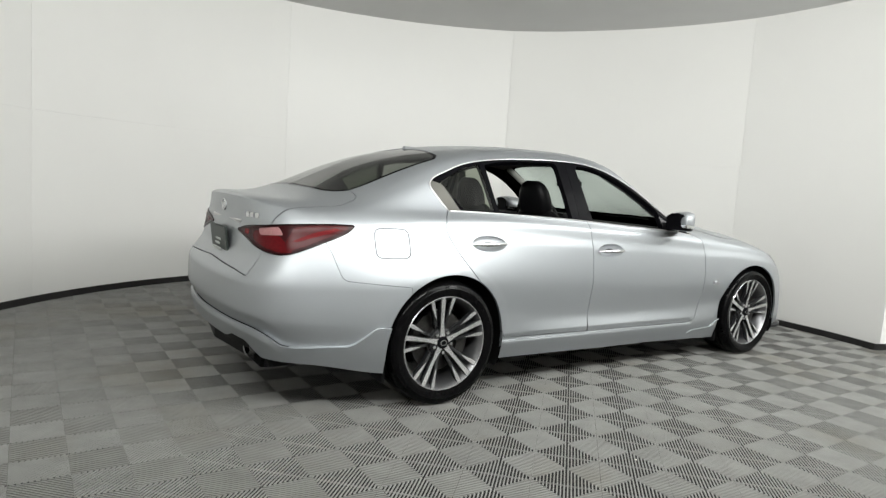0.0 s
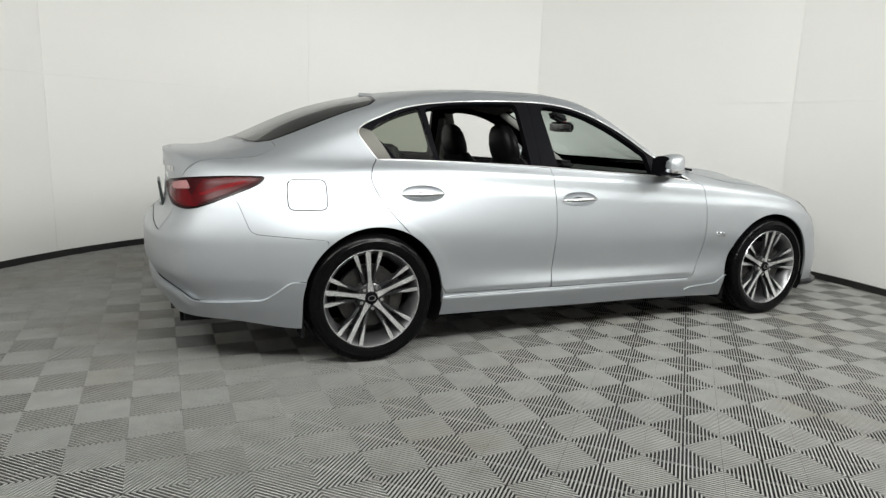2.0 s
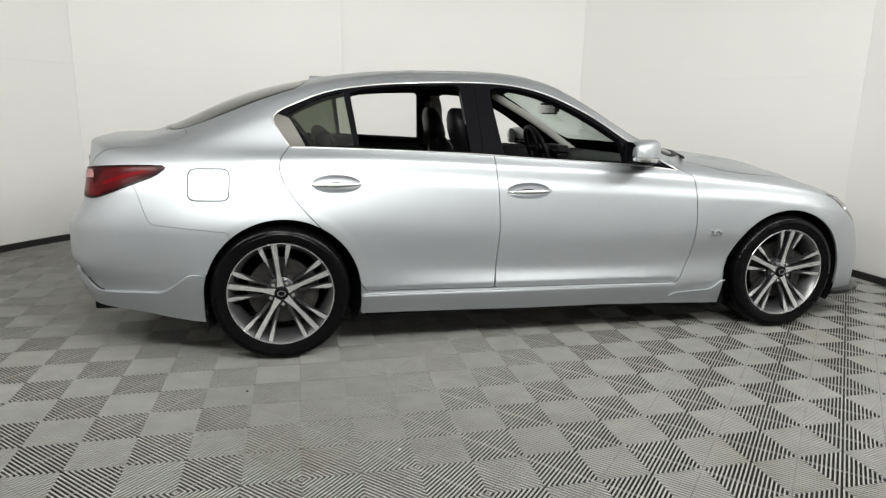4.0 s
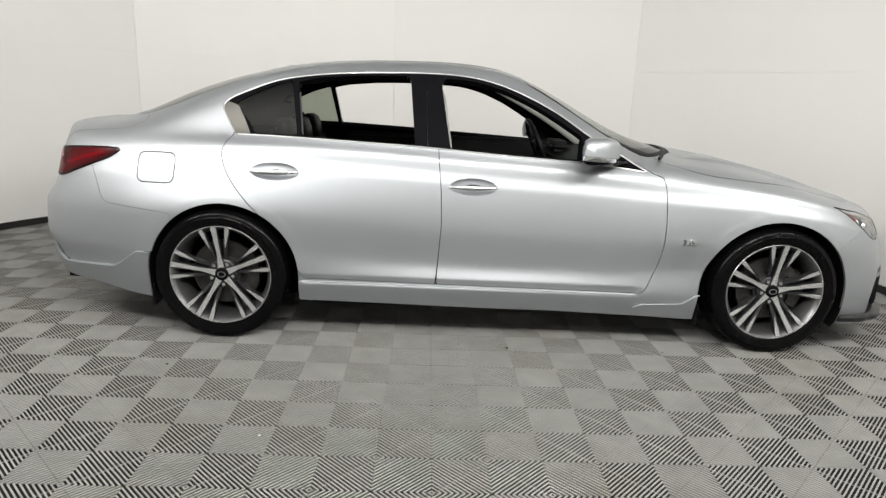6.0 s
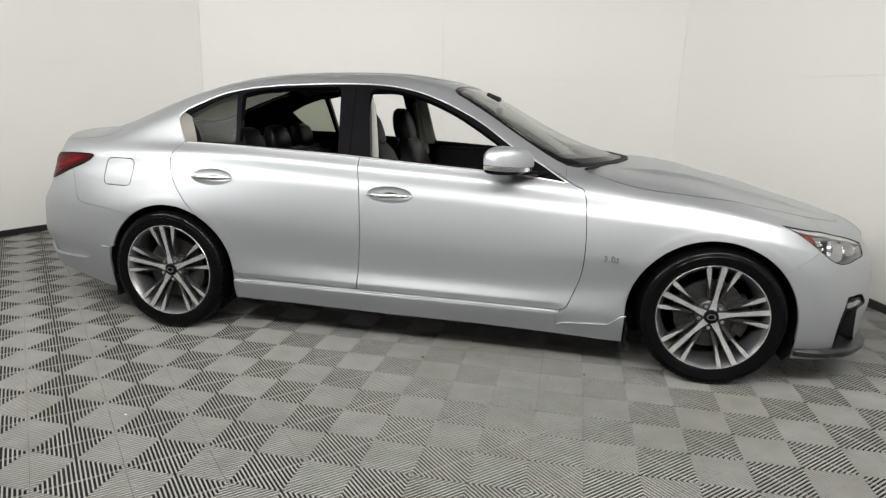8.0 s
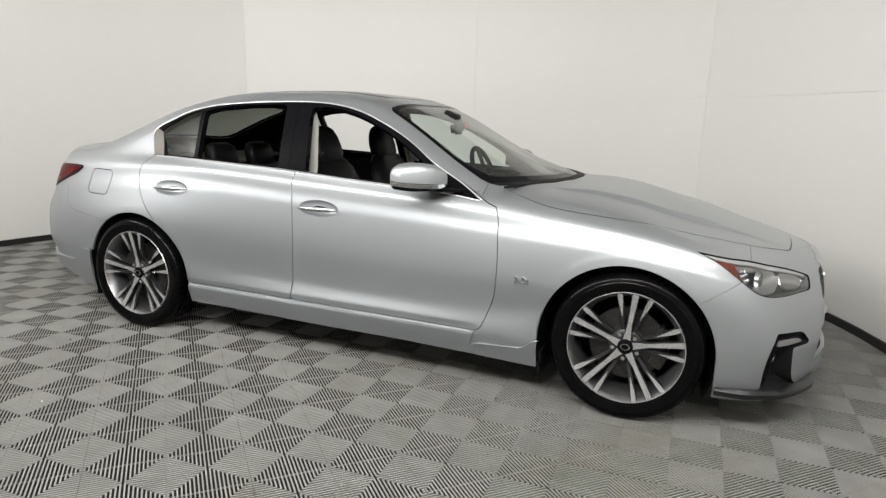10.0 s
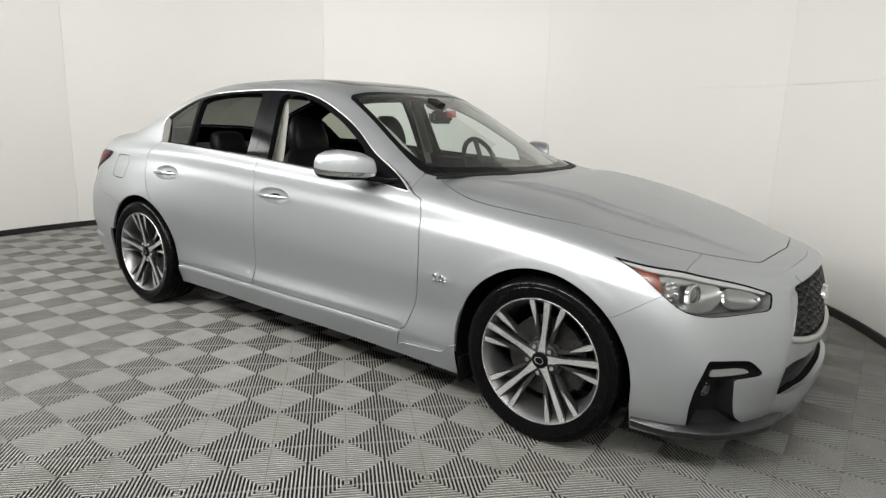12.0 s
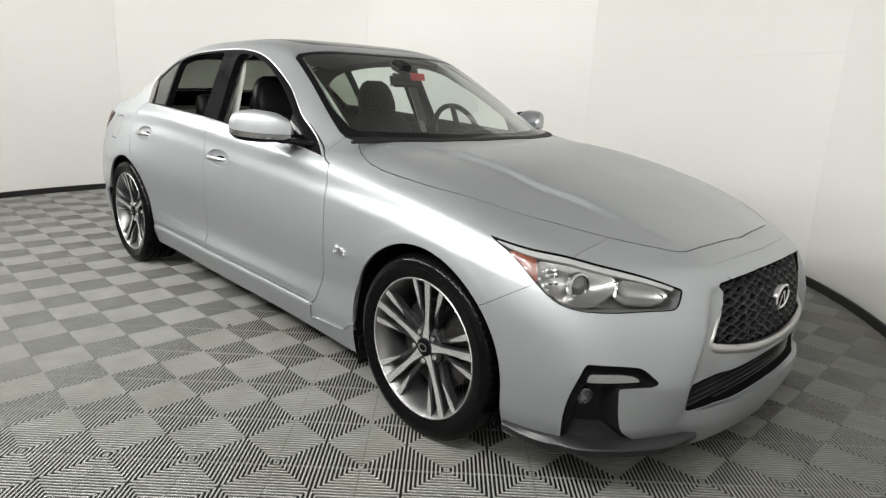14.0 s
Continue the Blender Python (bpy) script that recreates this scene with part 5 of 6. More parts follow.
# splitter under the nose: a dark lip that steps out at the corners
LIP = material("dark_silver_lip", (0.014, 0.0145, 0.0155), rough=0.33, spec=0.4)
plan = curve2([(1.80, 0.868), (1.88, 0.862), (1.95, 0.842), (2.0, 0.800), (2.06, 0.735), (2.125, 0.655), (2.19, 0.54), (2.232, 0.43)], 36)
for s in (-1, 1):
    bm = bmesh.new()
    rings = []
    run = np.gradient(plan, axis=0)
    run /= np.linalg.norm(run, axis=1, keepdims=True)
    for k, ((x, w), (dx, dw)) in enumerate(zip(plan, run)):
        t = k / (len(plan) - 1)
        out = float(np.interp(t, [0, 0.28, 0.36, 0.44, 0.8, 1.0], [0.004, 0.012, 0.034, 0.042, 0.036, 0.006]))
        drop = 0.006 * t
        prof = [(-0.05, 0.236), (-0.002, 0.235), (out - 0.004, 0.226), (out, 0.221), (out - 0.002, 0.203), (out - 0.008, 0.196), (-0.05, 0.190)]
        rings.append([bm.verts.new((x - dw * d, s * (w + dx * d), z - drop)) for d, z in prof])
    for a, b in zip(rings, rings[1:]):
        for k in range(7):
            bm.faces.new((a[k], a[(k + 1) % 7], b[(k + 1) % 7], b[k]))
    bm.faces.new(rings[0])
    bm.faces.new(rings[-1])
    part("front_lip", bm, LIP, CAR, "dark grey front splitter lip")


# ---- the car: mirrors, tail and small fittings ----
def skin_loft(bm, rings, cap=True):
    vs = [[bm.verts.new(p) for p in r] for r in rings]
    n = len(vs[0])
    for a, b in zip(vs, vs[1:]):
        for k in range(n):
            bm.faces.new((a[k], a[(k + 1) % n], b[(k + 1) % n], b[k]))
    if cap:
        bm.faces.new(vs[0])
        bm.faces.new(vs[-1][::-1])


def mirror_ring(x0, x1, w, zlo, zhi, n=28, power=3.4):
    """Rounded section of the mirror housing across the car, at half width w."""
    out = []
    for k in range(n):
        a = 2 * math.pi * k / n
        c, s = math.cos(a), math.sin(a)
        out.append(((x0 + x1) / 2 + (x1 - x0) / 2 * math.copysign(abs(c) ** (2 / power), c), w, (zlo + zhi) / 2 + (zhi - zlo) / 2 * math.copysign(abs(s) ** (2 / power), s)))
    return out


def build_mirror(s):
    rows = [(0.40, 0.535, 0.838, 0.985, 1.045), (0.362, 0.545, 0.855, 0.972, 1.075), (0.345, 0.535, 0.89, 0.968, 1.094), (0.335, 0.510, 0.94, 0.968, 1.102), (0.325, 0.470, 0.985, 0.970, 1.097), (0.322, 0.425, 1.012, 0.976, 1.083), (0.328, 0.385, 1.026, 0.992, 1.060)]
    mirror = new("side_mirror")
    mirror.parent = CAR
    tagged(mirror, "silver door mirror with a black foot")
    bm = bmesh.new()
    skin_loft(bm, [[(x, s * w, z) for x, w, z in mirror_ring(*r)] for r in rows])
    low = bm.copy()
    geom = lambda b: b.verts[:] + b.edges[:] + b.faces[:]
    bmesh.ops.bisect_plane(bm, geom=geom(bm), plane_co=(0.4, 0, 1.014), plane_no=(0.06, 0, 1), clear_inner=True)
    part("mirror_cap", bm, PAINT, mirror)
    bmesh.ops.bisect_plane(low, geom=geom(low), plane_co=(0.4, 0, 1.012), plane_no=(0.06, 0, 1), clear_outer=True)
    mid = low.copy()
    bmesh.ops.bisect_plane(low, geom=geom(low), plane_co=(0.4, 0, 0.990), plane_no=(0.06, 0, 1), clear_outer=True)
    part("mirror_base", low, BLACK_GLOSS, mirror, "gloss black lower housing")
    bmesh.ops.bisect_plane(mid, geom=geom(mid), plane_co=(0.4, 0, 0.991), plane_no=(0.06, 0, 1), clear_inner=True)
    part("signal_strip", mid, CHROME, mirror, "clear turn signal strip")
    bm = bmesh.new()
    rows2 = [(0.3195, 0.86, 0.985, 1.065), (0.3165, 0.90, 0.978, 1.085), (0.3145, 0.95, 0.977, 1.090), (0.3145, 0.99, 0.980, 1.083), (0.319, 1.01, 0.992, 1.066)]
    grid = [[bm.verts.new((x + 0.012, s * w, z)) for z in (lo, lo + 0.012, (lo + hi) / 2, hi - 0.012, hi)] for x, w, lo, hi in rows2]
    for a, b in zip(grid, grid[1:]):
        for k in range(4):
            bm.faces.new((a[k], a[k + 1], b[k + 1], b[k]))
    part("mirror_glass", bm, BLACK_GLOSS, mirror, "dark mirror glass")
    bm = bmesh.new()
    skin_loft(bm, [[(x, s * w, z) for x, w, z in mirror_ring(*r, n=14, power=3)] for r in ((0.42, 0.62, 0.778, 0.952, 0.985), (0.43, 0.59, 0.81, 0.955, 0.983), (0.43, 0.55, 0.845, 0.962, 0.988), (0.42, 0.53, 0.875, 0.966, 0.984))])
    part("mirror_foot", bm, BLACK_GLOSS, mirror, "gloss black mirror foot")


build_mirror(-1)
build_mirror(1)

# roof aerial fin
bm = bmesh.new()
skin_loft(bm, [[(-1.19 + dx * (1 - t * 0.45) - 0.030 * t, w * (1 - 0.6 * t * t), 1.370 + 0.022 * t + 0.012 * dx / 0.08 * (1 - t) * -0.4) for dx, w in ((0.095, 0), (0.05, 0.028), (-0.03, 0.034), (-0.065, 0.022), (-0.07, 0), (-0.065, -0.022), (-0.03, -0.034), (0.05, -0.028))] for t in (0, 0.35, 0.7, 0.92, 1.0)])
part("antenna", bm, PAINT, CAR, "silver roof antenna fin")

def skin_at(m, w, z):
    """The x of the body surface at a half width and height."""
    return float(m[0][np.argmin((m[0][:, 1] - w) ** 2 + (m[0][:, 2] - z) ** 2), 0])


# number plate with unreadable marks, in a dark holder
PLATE = material("dark_plate", (0.035, 0.045, 0.04), rough=0.4)
PLATE_MARK = material("pale_print", (0.5, 0.52, 0.5), rough=0.5)
bm = bmesh.new()
bmesh.ops.create_cube(bm, size=1, matrix=Matrix.LocRotScale((-2.392, 0, 0.776), Euler((0, radians(-8), 0)), (0.012, 0.315, 0.165)))
bmesh.ops.bevel(bm, geom=bm.edges[:], offset=0.004, segments=2, affect="EDGES")
plate = part("plate", bm, PLATE, CAR, "dark plate insert on the trunk lid", smooth=False)
for z, wid, h in ((0.832, 0.05, 0.014), (0.805, 0.20, 0.024), (0.779, 0.10, 0.012), (0.756, 0.09, 0.010), (0.728, 0.17, 0.018)):
    bm = bmesh.new()
    x = -2.3992 + (z - 0.776) * 0.14
    bmesh.ops.create_cube(bm, size=1, matrix=Matrix.LocRotScale((x, 0, z), Euler((0, radians(-8), 0)), (0.003, wid, h)))
    part("mark", bm, PLATE_MARK, plate, "pale bar of unreadable print", smooth=False)
bm = bmesh.new()
skin_loft(bm, [[(-2.352 + 0.05 * y * y - 0.012 * c, y, 0.900 + 0.013 * sn) for c, sn in ((-0.5, -1), (0.9, -0.8), (1.2, 0.2), (0.6, 1), (-0.5, 1))] for y in (-0.285, -0.2, 0, 0.2, 0.285)])
part("trunk_trim", bm, BRIGHT_TRIM, CAR, "chrome bar over the plate")
bm = bmesh.new()
lathe(bm, [(0.044, 0.0), (0.044, -0.010), (0.038, -0.013), (0.032, -0.010), (0.032, 0.0)], 40)
bmesh.ops.scale(bm, vec=(1, 1, 0.75), verts=bm.verts)
bmesh.ops.transform(bm, matrix=pose(-2.364, 0, 0.968, 0, 0, -90), verts=bm.verts)
emblem = part("rear_emblem", bm, CHROME, CAR, "chrome oval emblem on the trunk lid")
bm = bmesh.new()
for sgn in (-1, 1):
    bmesh.ops.create_cube(bm, size=1, matrix=pose(-2.372, sgn * 0.011, 0.962, sgn * 24) @ Matrix.Diagonal((0.006, 0.008, 0.046, 1)))
part("emblem_bar", bm, CHROME, emblem, smooth=False)
for k in range(3):
    bm = bmesh.new()
    bmesh.ops.create_cube(bm, size=1, matrix=pose(skin_at(boot_lid, 0.385 + 0.05 * k, 0.945) - 0.002, -0.385 - 0.05 * k, 0.945, 0, 0, 14 + 3 * k) @ Matrix.Diagonal((0.006, 0.036, 0.026, 1)))
    bmesh.ops.bevel(bm, geom=bm.edges[:], offset=0.004, segments=2, affect="EDGES")
    part("model_badge", bm, CHROME, CAR, "chrome badge block")

# engine badge on the fenders
for s in (-1, 1):
    txt = bpy.data.curves.new("engine_badge", "FONT")
    txt.body = "3.0t"
    txt.offset = 0.0013
    txt.size, txt.extrude, txt.align_x, txt.space_character = 0.040, 0.0045, "CENTER", 1.15
    ob = new("engine_badge", txt)
    ob.parent = CAR
    txt.materials.append(CHROME)
    ob.matrix_basis = Matrix.Translation((0.94, s * 0.8885, 0.580)) @ (pose(0, 0, 0, 90) if s < 0 else pose(0, 0, 0, 90, 0, 180))
    tagged(ob, "small chrome lettered engine badge")

# darker chrome than the trim, uneven in tone
EXHAUST = material("dark_chrome", (0.22, 0.22, 0.22), rough=0.2, metal=1.0, vary=0.3, scale=25)
# exhaust tips and the dark diffuser below the rear bumper
for s in (-1, 1):
    bm = bmesh.new()
    lathe(bm, [(0.043, 0.10), (0.047, -0.035), (0.045, -0.040), (0.040, -0.036), (0.037, 0.08)], 36)
    bmesh.ops.transform(bm, matrix=pose(-2.33, s * 0.50, 0.285, 0, 0, -90) @ Matrix.Diagonal((1.25, 1, 0.85, 1)), verts=bm.verts)
    part("exhaust_tip", bm, EXHAUST, CAR, "dark chrome exhaust tip")
bm = bmesh.new()
skin_loft(bm, [[(-2.30 + 0.10 * (1 - abs(y) / 0.72) * -1, y, z) for z in (0.22, 0.30)] + [(-2.0, y, 0.30), (-2.0, y, 0.22)] for y in (-0.66, -0.5, -0.3, 0, 0.3, 0.5, 0.66)])
part("diffuser", bm, BLACK_PLASTIC, CAR, "black diffuser panel", smooth=False)
# splash guards behind the wheels
for x0 in (1.03, -1.79):
    for s in (-1, 1):
        bm = bmesh.new()
        bmesh.ops.create_cube(bm, size=1, matrix=Matrix.LocRotScale((x0 + 0.012, s * 0.80, 0.20), None, (0.012, 0.13, 0.12)))
        bmesh.ops.bevel(bm, geom=bm.edges[:], offset=0.004, segments=2, affect="EDGES")
        part("splash_guard", bm, BLACK_PLASTIC, CAR, "black splash guard")

# wipers
for y0, ln in ((0.30, 0.55), (-0.22, 0.50)):
    bm = bmesh.new()
    skin_loft(bm, [[(0.985 - 0.05 * t - 0.10 * ((y0 - ln * t) / 0.6) ** 2 + dx, y0 - ln * t, 1.000 + 0.004 * t - 0.01 * ((y0 - ln * t) / 0.6) ** 2 + dz) for dx, dz in ((0.008, 0), (0.004, 0.012), (-0.006, 0.012), (-0.008, 0))] for t in np.linspace(0, 1, 10)])
    part("wiper", bm, BLACK_PLASTIC, CAR, "black wiper arm")


# ---- the car: cabin ----
def rbox(bm, centre, size, bevel, rot=(0, 0, 0), seg=3):
    made = bmesh.ops.create_cube(bm, size=1, matrix=Matrix.LocRotScale(centre, Euler([radians(a) for a in rot]), size))
    vs = set(made["verts"])
    bmesh.ops.bevel(bm, geom=[e for e in bm.edges if e.verts[0] in vs and e.verts[1] in vs], offset=bevel, segments=seg, affect="EDGES")


def cushion_rings(profile, n=20, power=3.0):
    """Rings of a padded seat back: centre x, y, z, half width and half thickness."""
    out = []
    for x, y, z, hw, ht in profile:
        ring = []
        for k in range(n):
            a = 2 * math.pi * k / n
            c, s = math.cos(a), math.sin(a)
            ring.append((x + ht * math.copysign(abs(s) ** (2 / power), s), y + hw * math.copysign(abs(c) ** (2 / power), c), z))
        out.append(ring)
    return out


def build_seat(y):
    seat = new("front_seat")
    seat.parent = CAR
    tagged(seat, "black leather front seat with a tall headrest")
    bm = bmesh.new()
    skin_loft(bm, cushion_rings([(-0.10, y, 0.40, 0.24, 0.06), (-0.14, y, 0.52, 0.26, 0.075), (-0.19, y, 0.70, 0.265, 0.075), (-0.25, y, 0.88, 0.25, 0.07), (-0.29, y, 0.99, 0.21, 0.06), (-0.31, y, 1.04, 0.15, 0.045)]))
    part("backrest", bm, LEATHER, seat)
    bm = bmesh.new()
    skin_loft(bm, cushion_rings([(-0.318, y, 1.02, 0.125, 0.05), (-0.325, y, 1.06, 0.135, 0.06), (-0.338, y, 1.11, 0.135, 0.062), (-0.352, y, 1.17, 0.118, 0.056), (-0.362, y, 1.212, 0.092, 0.042), (-0.367, y, 1.233, 0.055, 0.02)]))
    part("headrest", bm, LEATHER, seat)
    bm = bmesh.new()
    rbox(bm, (0.10, y, 0.44), (0.52, 0.52, 0.16), 0.05, (0, -6, 0))
    part("seat_cushion", bm, LEATHER, seat)
    bm = bmesh.new()
    for dy in (-0.05, 0.05):
        rbox(bm, (-0.318, y + dy, 1.04), (0.012, 0.012, 0.08), 0.003)
    part("headrest_post", bm, CHROME, seat)
    seat.location = (-0.09, 0, 0)


build_seat(-0.37)
build_seat(0.37)
rear = new("rear_seat")
rear.parent = CAR
tagged(rear, "black leather rear bench with three headrests")
bm = bmesh.new()
rbox(bm, (-1.05, 0, 0.66), (0.16, 1.28, 0.62), 0.06, (0, -20, 0))
part("backrest", bm, LEATHER, rear)
bm = bmesh.new()
rbox(bm, (-0.80, 0, 0.44), (0.50, 1.30, 0.16), 0.05)
part("seat_cushion", bm, LEATHER, rear)
for y in (-0.38, 0.0, 0.38):
    bm = bmesh.new()
    skin_loft(bm, cushion_rings([(-1.17, y, 0.93, 0.11, 0.03), (-1.175, y, 0.96, 0.125, 0.05), (-1.19, y, 1.03, 0.125, 0.055), (-1.20, y, 1.08, 0.11, 0.045), (-1.205, y, 1.098, 0.07, 0.02)]))
    part("headrest", bm, LEATHER, rear)
bm = bmesh.new()
rbox(bm, (-1.50, 0, 0.975), (0.55, 1.15, 0.03), 0.01)
part("parcel_shelf", bm, FABRIC, CAR, "dark parcel shelf")
bm = bmesh.new()
skin_loft(bm, [[(0.78, y, 0.62), (0.90 - 0.25 * (y / 0.75) ** 2 * 0.5, y, 0.955), (0.70, y, 0.965), (0.50, y, 0.945), (0.42, y, 0.90), (0.46, y, 0.78), (0.55, y, 0.62)] for y in (-0.73, -0.55, -0.3, 0, 0.3, 0.55, 0.73)])
part("dashboard", bm, BLACK_PLASTIC, CAR, "black dashboard")
bm = bmesh.new()
rbox(bm, (0.47, 0.37, 0.965), (0.14, 0.34, 0.07), 0.03)
part("instrument_hood", bm, BLACK_PLASTIC, CAR, "black instrument cowl")
bm = bmesh.new()
rbox(bm, (0.15, 0, 0.55), (0.9, 0.22, 0.28), 0.03)
part("centre_console", bm, BLACK_PLASTIC, CAR, "black centre console")
steer = new("steering_wheel")
steer.parent = CAR
tagged(steer, "black leather steering wheel")
tilt = pose(0.335, 0.37, 0.955, 0, -24, 0) @ pose(0, 0, 0, 0, 0, -90)
bm = bmesh.new()
lathe(bm, [(0.178 + 0.015 * math.cos(a), 0.015 * math.sin(a)) for a in [2 * math.pi * k / 10 for k in range(10)]], 48, close=True)
bmesh.ops.transform(bm, matrix=tilt, verts=bm.verts)
part("wheel_rim", bm, LEATHER, steer)
bm = bmesh.new()
rbox(bm, (0, 0.01, 0), (0.13, 0.05, 0.11), 0.02)
for a in (0, 180, 270):
    m = pose(0, 0.01, 0, 0, a, 0)
    c = m @ Vector((0.11, 0, 0))
    rbox(bm, c, (0.12, 0.02, 0.035), 0.006, (0, a, 0))
bmesh.ops.transform(bm, matrix=tilt, verts=bm.verts)
part("wheel_hub", bm, BLACK_PLASTIC, steer)
bm = bmesh.new()
skin_loft(bm, [[(x, y, z) for y, z in ((-0.56, z0 - 0.075), (-0.4, z0 - 0.035), (0, z0 - 0.02), (0.4, z0 - 0.035), (0.56, z0 - 0.075), (0.4, z0 - 0.05), (0, z0 - 0.035), (-0.4, z0 - 0.05))] for x, z0 in ((0.02, 1.395), (-0.25, 1.435), (-0.5, 1.44), (-0.95, 1.415), (-1.22, 1.365))])
part("headliner", bm, FABRIC, CAR, "dark grey headliner")
bm = bmesh.new()
rbox(bm, (0.262, 0.02, 1.246), (0.035, 0.24, 0.07), 0.018, (0, -10, 8))
cabin_mirror = part("interior_mirror", bm, BLACK_PLASTIC, CAR, "black interior mirror")
bm = bmesh.new()
rbox(bm, (0.2425, 0.0175, 1.2435), (0.004, 0.215, 0.052), 0.0015, (0, -10, 8), 1)
part("mirror_glass", bm, CHROME, cabin_mirror, "silvered mirror glass", smooth=False)
bm = bmesh.new()
rbox(bm, (0.22, 0.02, 1.315), (0.12, 0.10, 0.05), 0.018, (0, 20, 0))
part("mirror_mount", bm, BLACK_PLASTIC, CAR, "black sensor housing on the windshield")
RED_TAG = material("red_paper", (0.62, 0.03, 0.04), rough=0.55, vary=0.08, scale=30)
tagm = thing("paper_tag", "red paper tag on the interior mirror", "tag")
bm = bmesh.new()
rbox(bm, (0.295, 0.075, 1.268), (0.002, 0.115, 0.038), 0.0008, (0, -12, 8), 1)
part("sheet", bm, RED_TAG, tagm, smooth=False)
# light grey covers on the windshield pillars, seen from inside
PILLAR = material("grey_pillar_cover", (0.26, 0.26, 0.24), rough=0.7, bump=0.15, bump_scale=500)
for s in (-1, 1):
    bm = bmesh.new()
    skin_loft(bm, [[(x + 0.45 * 0.026 * math.cos(a), s * (y + 0.012 * math.sin(a)), z + 0.89 * 0.026 * math.cos(a)) for a in [2 * math.pi * j / 12 for j in range(12)]] for x, y, z in ((0.76, 0.625, 0.925), (0.66, 0.615, 0.985), (0.55, 0.60, 1.055), (0.40, 0.572, 1.145), (0.25, 0.545, 1.225), (0.10, 0.51, 1.295), (0.02, 0.49, 1.335))])
    part("windshield_pillar_cover", bm, PILLAR, CAR, "light grey pillar cover")
# belts and inner door panels
BELT = material("pale_webbing", (0.60, 0.59, 0.55), rough=0.7, bump=0.3, bump_scale=900)
for s in (-1, 1):
    bm = bmesh.new()
    rbox(bm, (-0.40, s * 0.70, 1.12), (0.06, 0.03, 0.36), 0.012, (s * 24, -4, 0))
    part("pillar_cover", bm, PILLAR, CAR, "pale grey pillar cover")
    bm = bmesh.new()
    zs = np.linspace(0.985, 1.315, 12)
    edge_x = np.interp(zs, [1.003, 1.25, 1.315], [-0.296, -0.339, -0.366])
    edge_w = np.interp(zs, [0.985, 1.315], [0.690, 0.585])
    skin_loft(bm, [[(x + a, s * (w + b), z) for a, b in ((-0.05, 0.006), (0.004, 0.006), (0.016, -0.004), (0.004, -0.010), (-0.05, -0.010))] for x, w, z in zip(edge_x, edge_w, zs)])
    part("door_seal", bm, PILLAR, CAR, "pale lining along the door opening")
    bm = bmesh.new()
    rbox(bm, (-0.372, s * 0.668, 1.09), (0.055, 0.003, 0.40), 0.001, (s * 22, -4, 0), 1)
    part("seat_belt", bm, BELT, CAR, "pale grey seat belt")
    for x0, x1 in ((-0.28, 0.70), (-1.0, -0.42)):
        bm = bmesh.new()
        rbox(bm, ((x0 + x1) / 2, s * 0.755, 0.72), (x1 - x0, 0.07, 0.50), 0.025)
        part("door_card", bm, BLACK_PLASTIC, CAR, "black inner door panel")

# the body sits with a slight rake, nose down, on its level wheels
RAKE = pose(0, 0, 0, 0, 0.46, 0)
for child in list(CAR.children):
    if not child.name.startswith("wheel"):
        child.matrix_basis = RAKE @ child.matrix_basis
tagm.matrix_basis = RAKE


# ---- floor tiles ----
def tile_geometry():
    """One 0.4 m tile: four squares of diagonal ribs that form diamonds round the centre and the corners.
    Each rib is a thin bar with a short upright edge over open space; a fine seam parts the ribs along the squares' diagonals."""
    verts, faces = [], []
    q, n = 0.2, 20
    half = q / math.sqrt(2)
    pitch = 2 * half / n
    rw, lip, r2 = pitch * 0.38, 0.0036, math.sqrt(0.5)
    for cx, cy, sgn in ((0.1, 0.1, 1), (-0.1, -0.1, 1), (-0.1, 0.1, -1), (0.1, -0.1, -1)):

        def at(t, l, z):
            # t runs along the diagonal from the tile's centre to its corner, l across it
            return (cx + (t - l) * r2, cy + sgn * (t + l) * r2, z)

        for k in range(n):
            d = (k + 0.5) * pitch - half
            for side in (-1, 1):
                i = len(verts)
                for w, z in ((rw / 2, 0.0), (rw / 2, -lip), (0.0006, -lip - 0.003)):
                    for t in (d - w, d + w):
                        verts += [at(t, side * 0.0009, z), at(t, side * max(half - abs(t) - 0.0005, 0.001), z)]
                faces += [(i, i + 1, i + 3, i + 2)] + [(j, j + 1, j + 5, j + 4) for j in (i, i + 2, i + 4, i + 6)]
        # a low web under the seam ties the ribs together
        i, w = len(verts), 0.0004
        verts += [at(t, l, z) for z in (-0.0085, -0.014) for t, l in ((-half, -w), (half, -w), (half, w), (-half, w))]
        faces += [(i, i + 1, i + 2, i + 3), (i, i + 1, i + 5, i + 4), (i + 3, i + 2, i + 6, i + 7)]
    return verts, faces


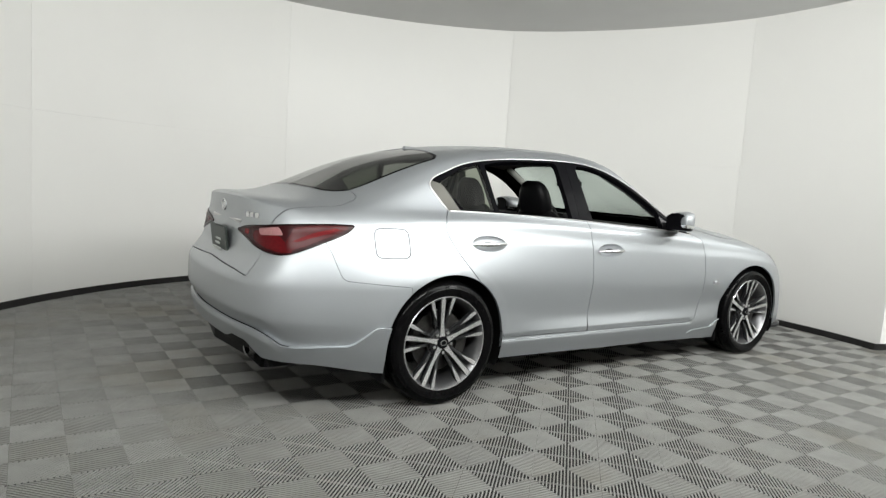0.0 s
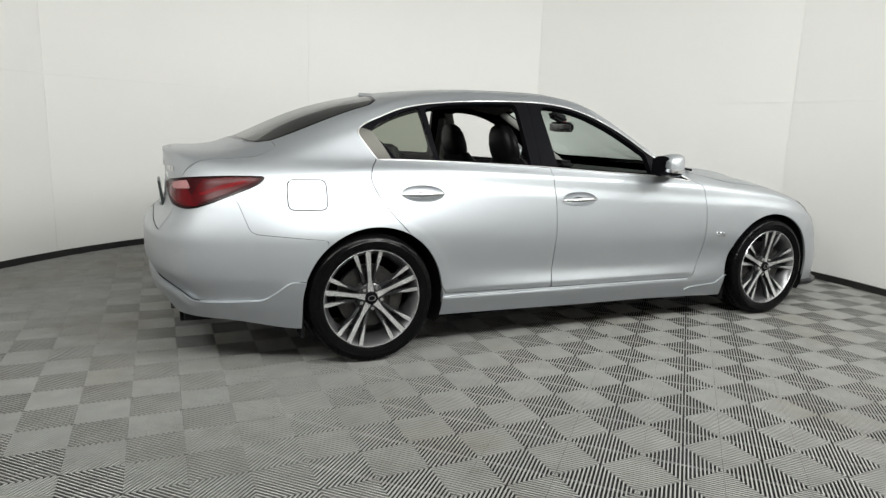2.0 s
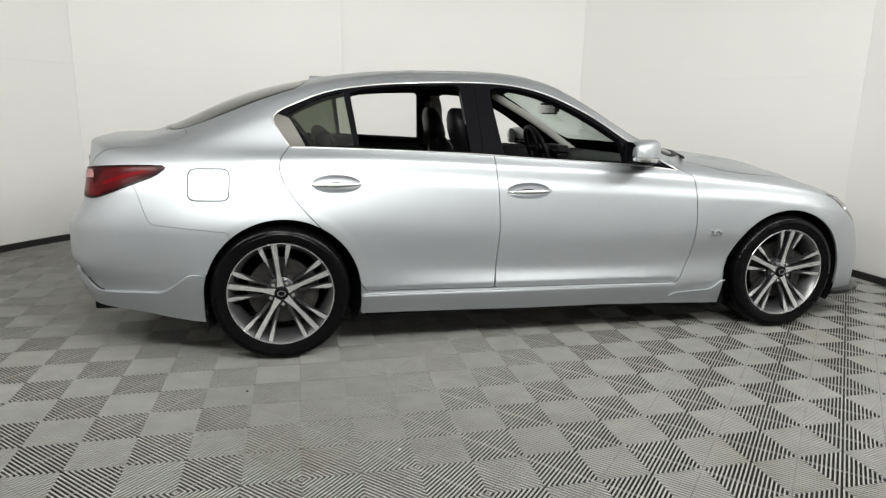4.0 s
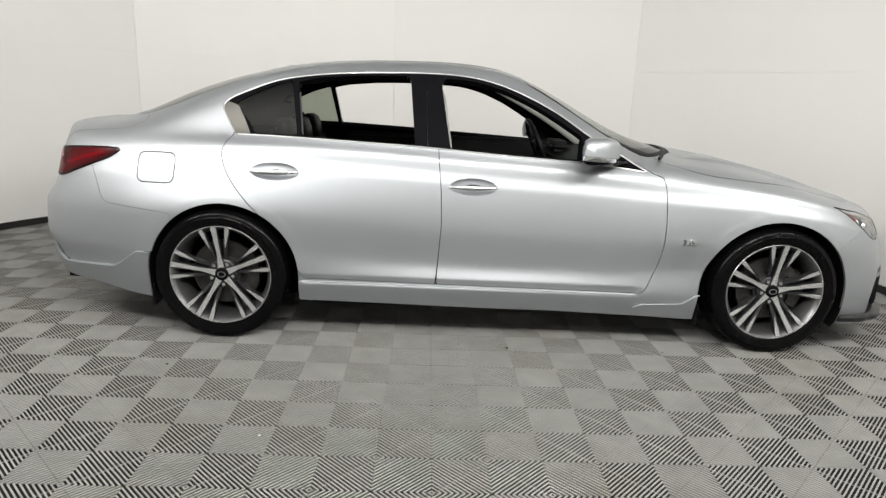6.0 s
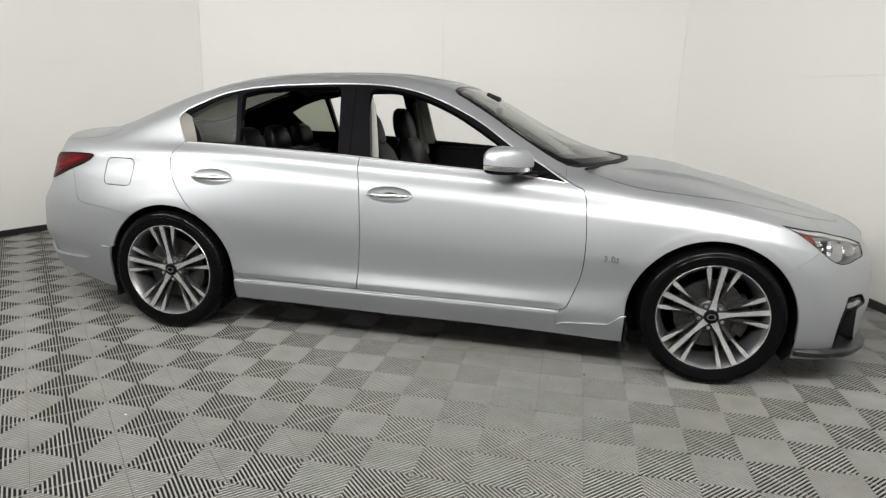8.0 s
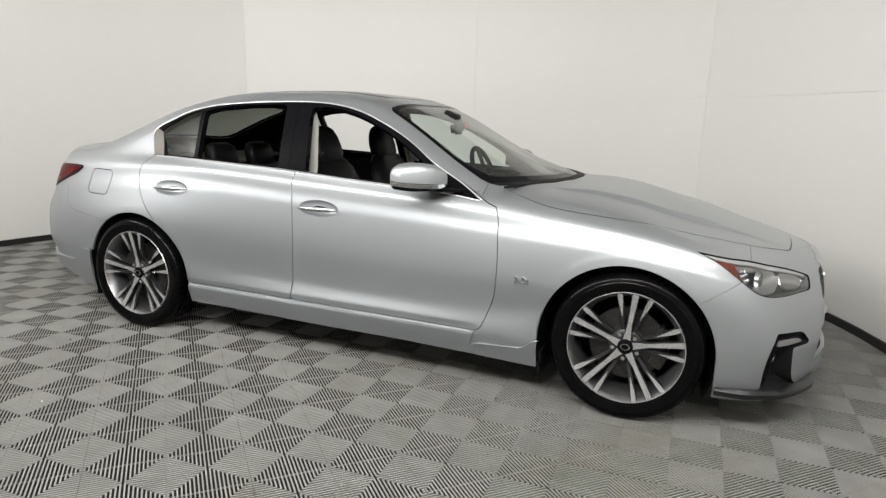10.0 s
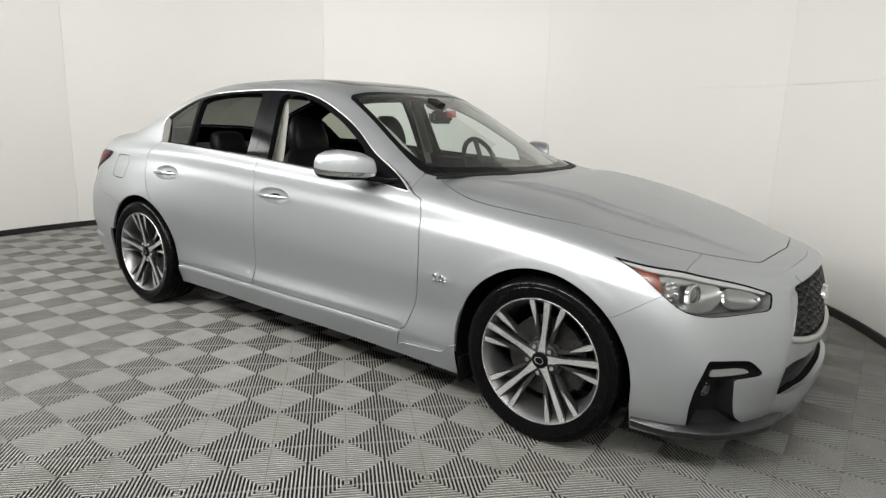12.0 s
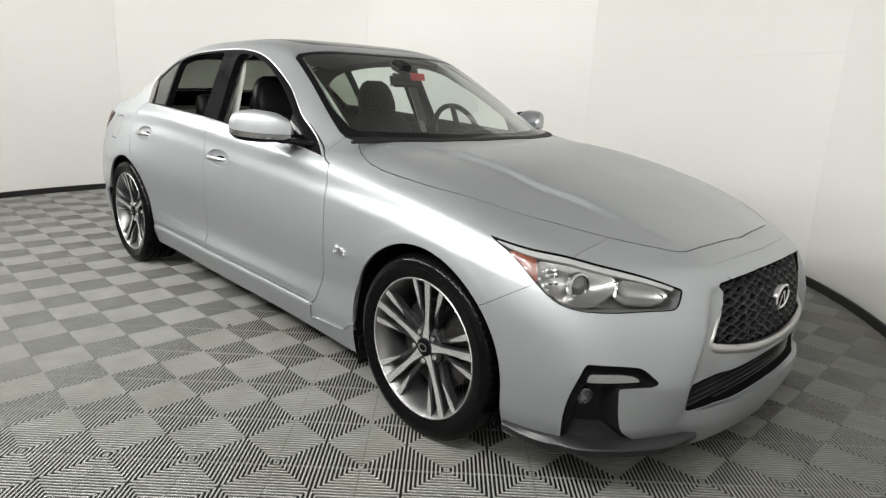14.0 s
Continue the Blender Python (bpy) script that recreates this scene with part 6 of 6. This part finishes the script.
def build_tiles():
    verts, faces = tile_geometry()
    me = bpy.data.meshes.new("floor_tile")
    me.from_pydata(verts, [], faces)
    me.materials.append(TILE)
    bm = bmesh.new()
    bm.from_mesh(me)
    bmesh.ops.recalc_face_normals(bm, faces=bm.faces)
    for f in bm.faces:
        if abs(f.normal.z) > 0.5 and f.normal.z < 0:
            f.normal_flip()
    bm.to_mesh(me)
    bm.free()
    base = np.array([tuple(v.co) for v in me.vertices])
    polys = np.array([tuple(p.vertices) for p in me.polygons])
    far_v, far_f, count = [], [], 0
    for i in range(-14, 12):
        for j in range(-14, 14):
            x, y = GX + TILE_W * i, GY + TILE_W * j
            if not (-5.6 < x < 5.0 and -7.0 < y < 3.8):
                continue
            if -4.0 < x < 3.6 and -3.3 < y < 2.7:
                ob = new("tile", me)
                ob.parent = FLOOR
                ob.location = (x, y, 0)
                count += 1
            else:
                far_f.append(polys + len(far_v) * len(base))
                far_v.append(base + (x, y, 0))
    ob = mesh_object("outer_tiles", np.concatenate(far_v), np.concatenate(far_f), TILE, FLOOR, smooth=False)
    tagged(ob, kind="stuff")


build_tiles()


# ---- crumbs on the floor ----
CRUMB_DARK = material("dark_grit", (0.02, 0.017, 0.014), rough=0.8, vary=0.2, scale=300)
CRUMB_PALE = material("pale_grit", (0.75, 0.73, 0.68), rough=0.7, vary=0.1, scale=300)


def crumb(x, y, size, mat, label):
    """A tiny irregular piece of grit lying on the tiles."""
    bm = bmesh.new()
    bmesh.ops.create_icosphere(bm, subdivisions=2, radius=size)
    for v in bm.verts:
        v.co *= 1 + 0.35 * noise.noise(v.co * (1.4 / size) + Vector((x, y, 0)) * 7)
        v.co.z *= 0.55
    low = min(v.co.z for v in bm.verts)
    bmesh.ops.translate(bm, vec=(0, 0, -low), verts=bm.verts)
    ob = part("crumb", bm, mat, None)
    ob.location = (x, y, 0.0)
    tagged(ob, label, "debris", "crumbs on the floor")


for x, y, size in ((0.046, -0.927, 0.007), (0.862, -0.928, 0.006), (-0.203, -0.89, 0.004), (-1.575, -1.232, 0.006)):
    crumb(x, y, size, CRUMB_DARK, "small dark crumb of grit on the tile floor")
crumb(-0.993, -1.834, 0.005, CRUMB_PALE, "small pale crumb of grit on the tile floor")
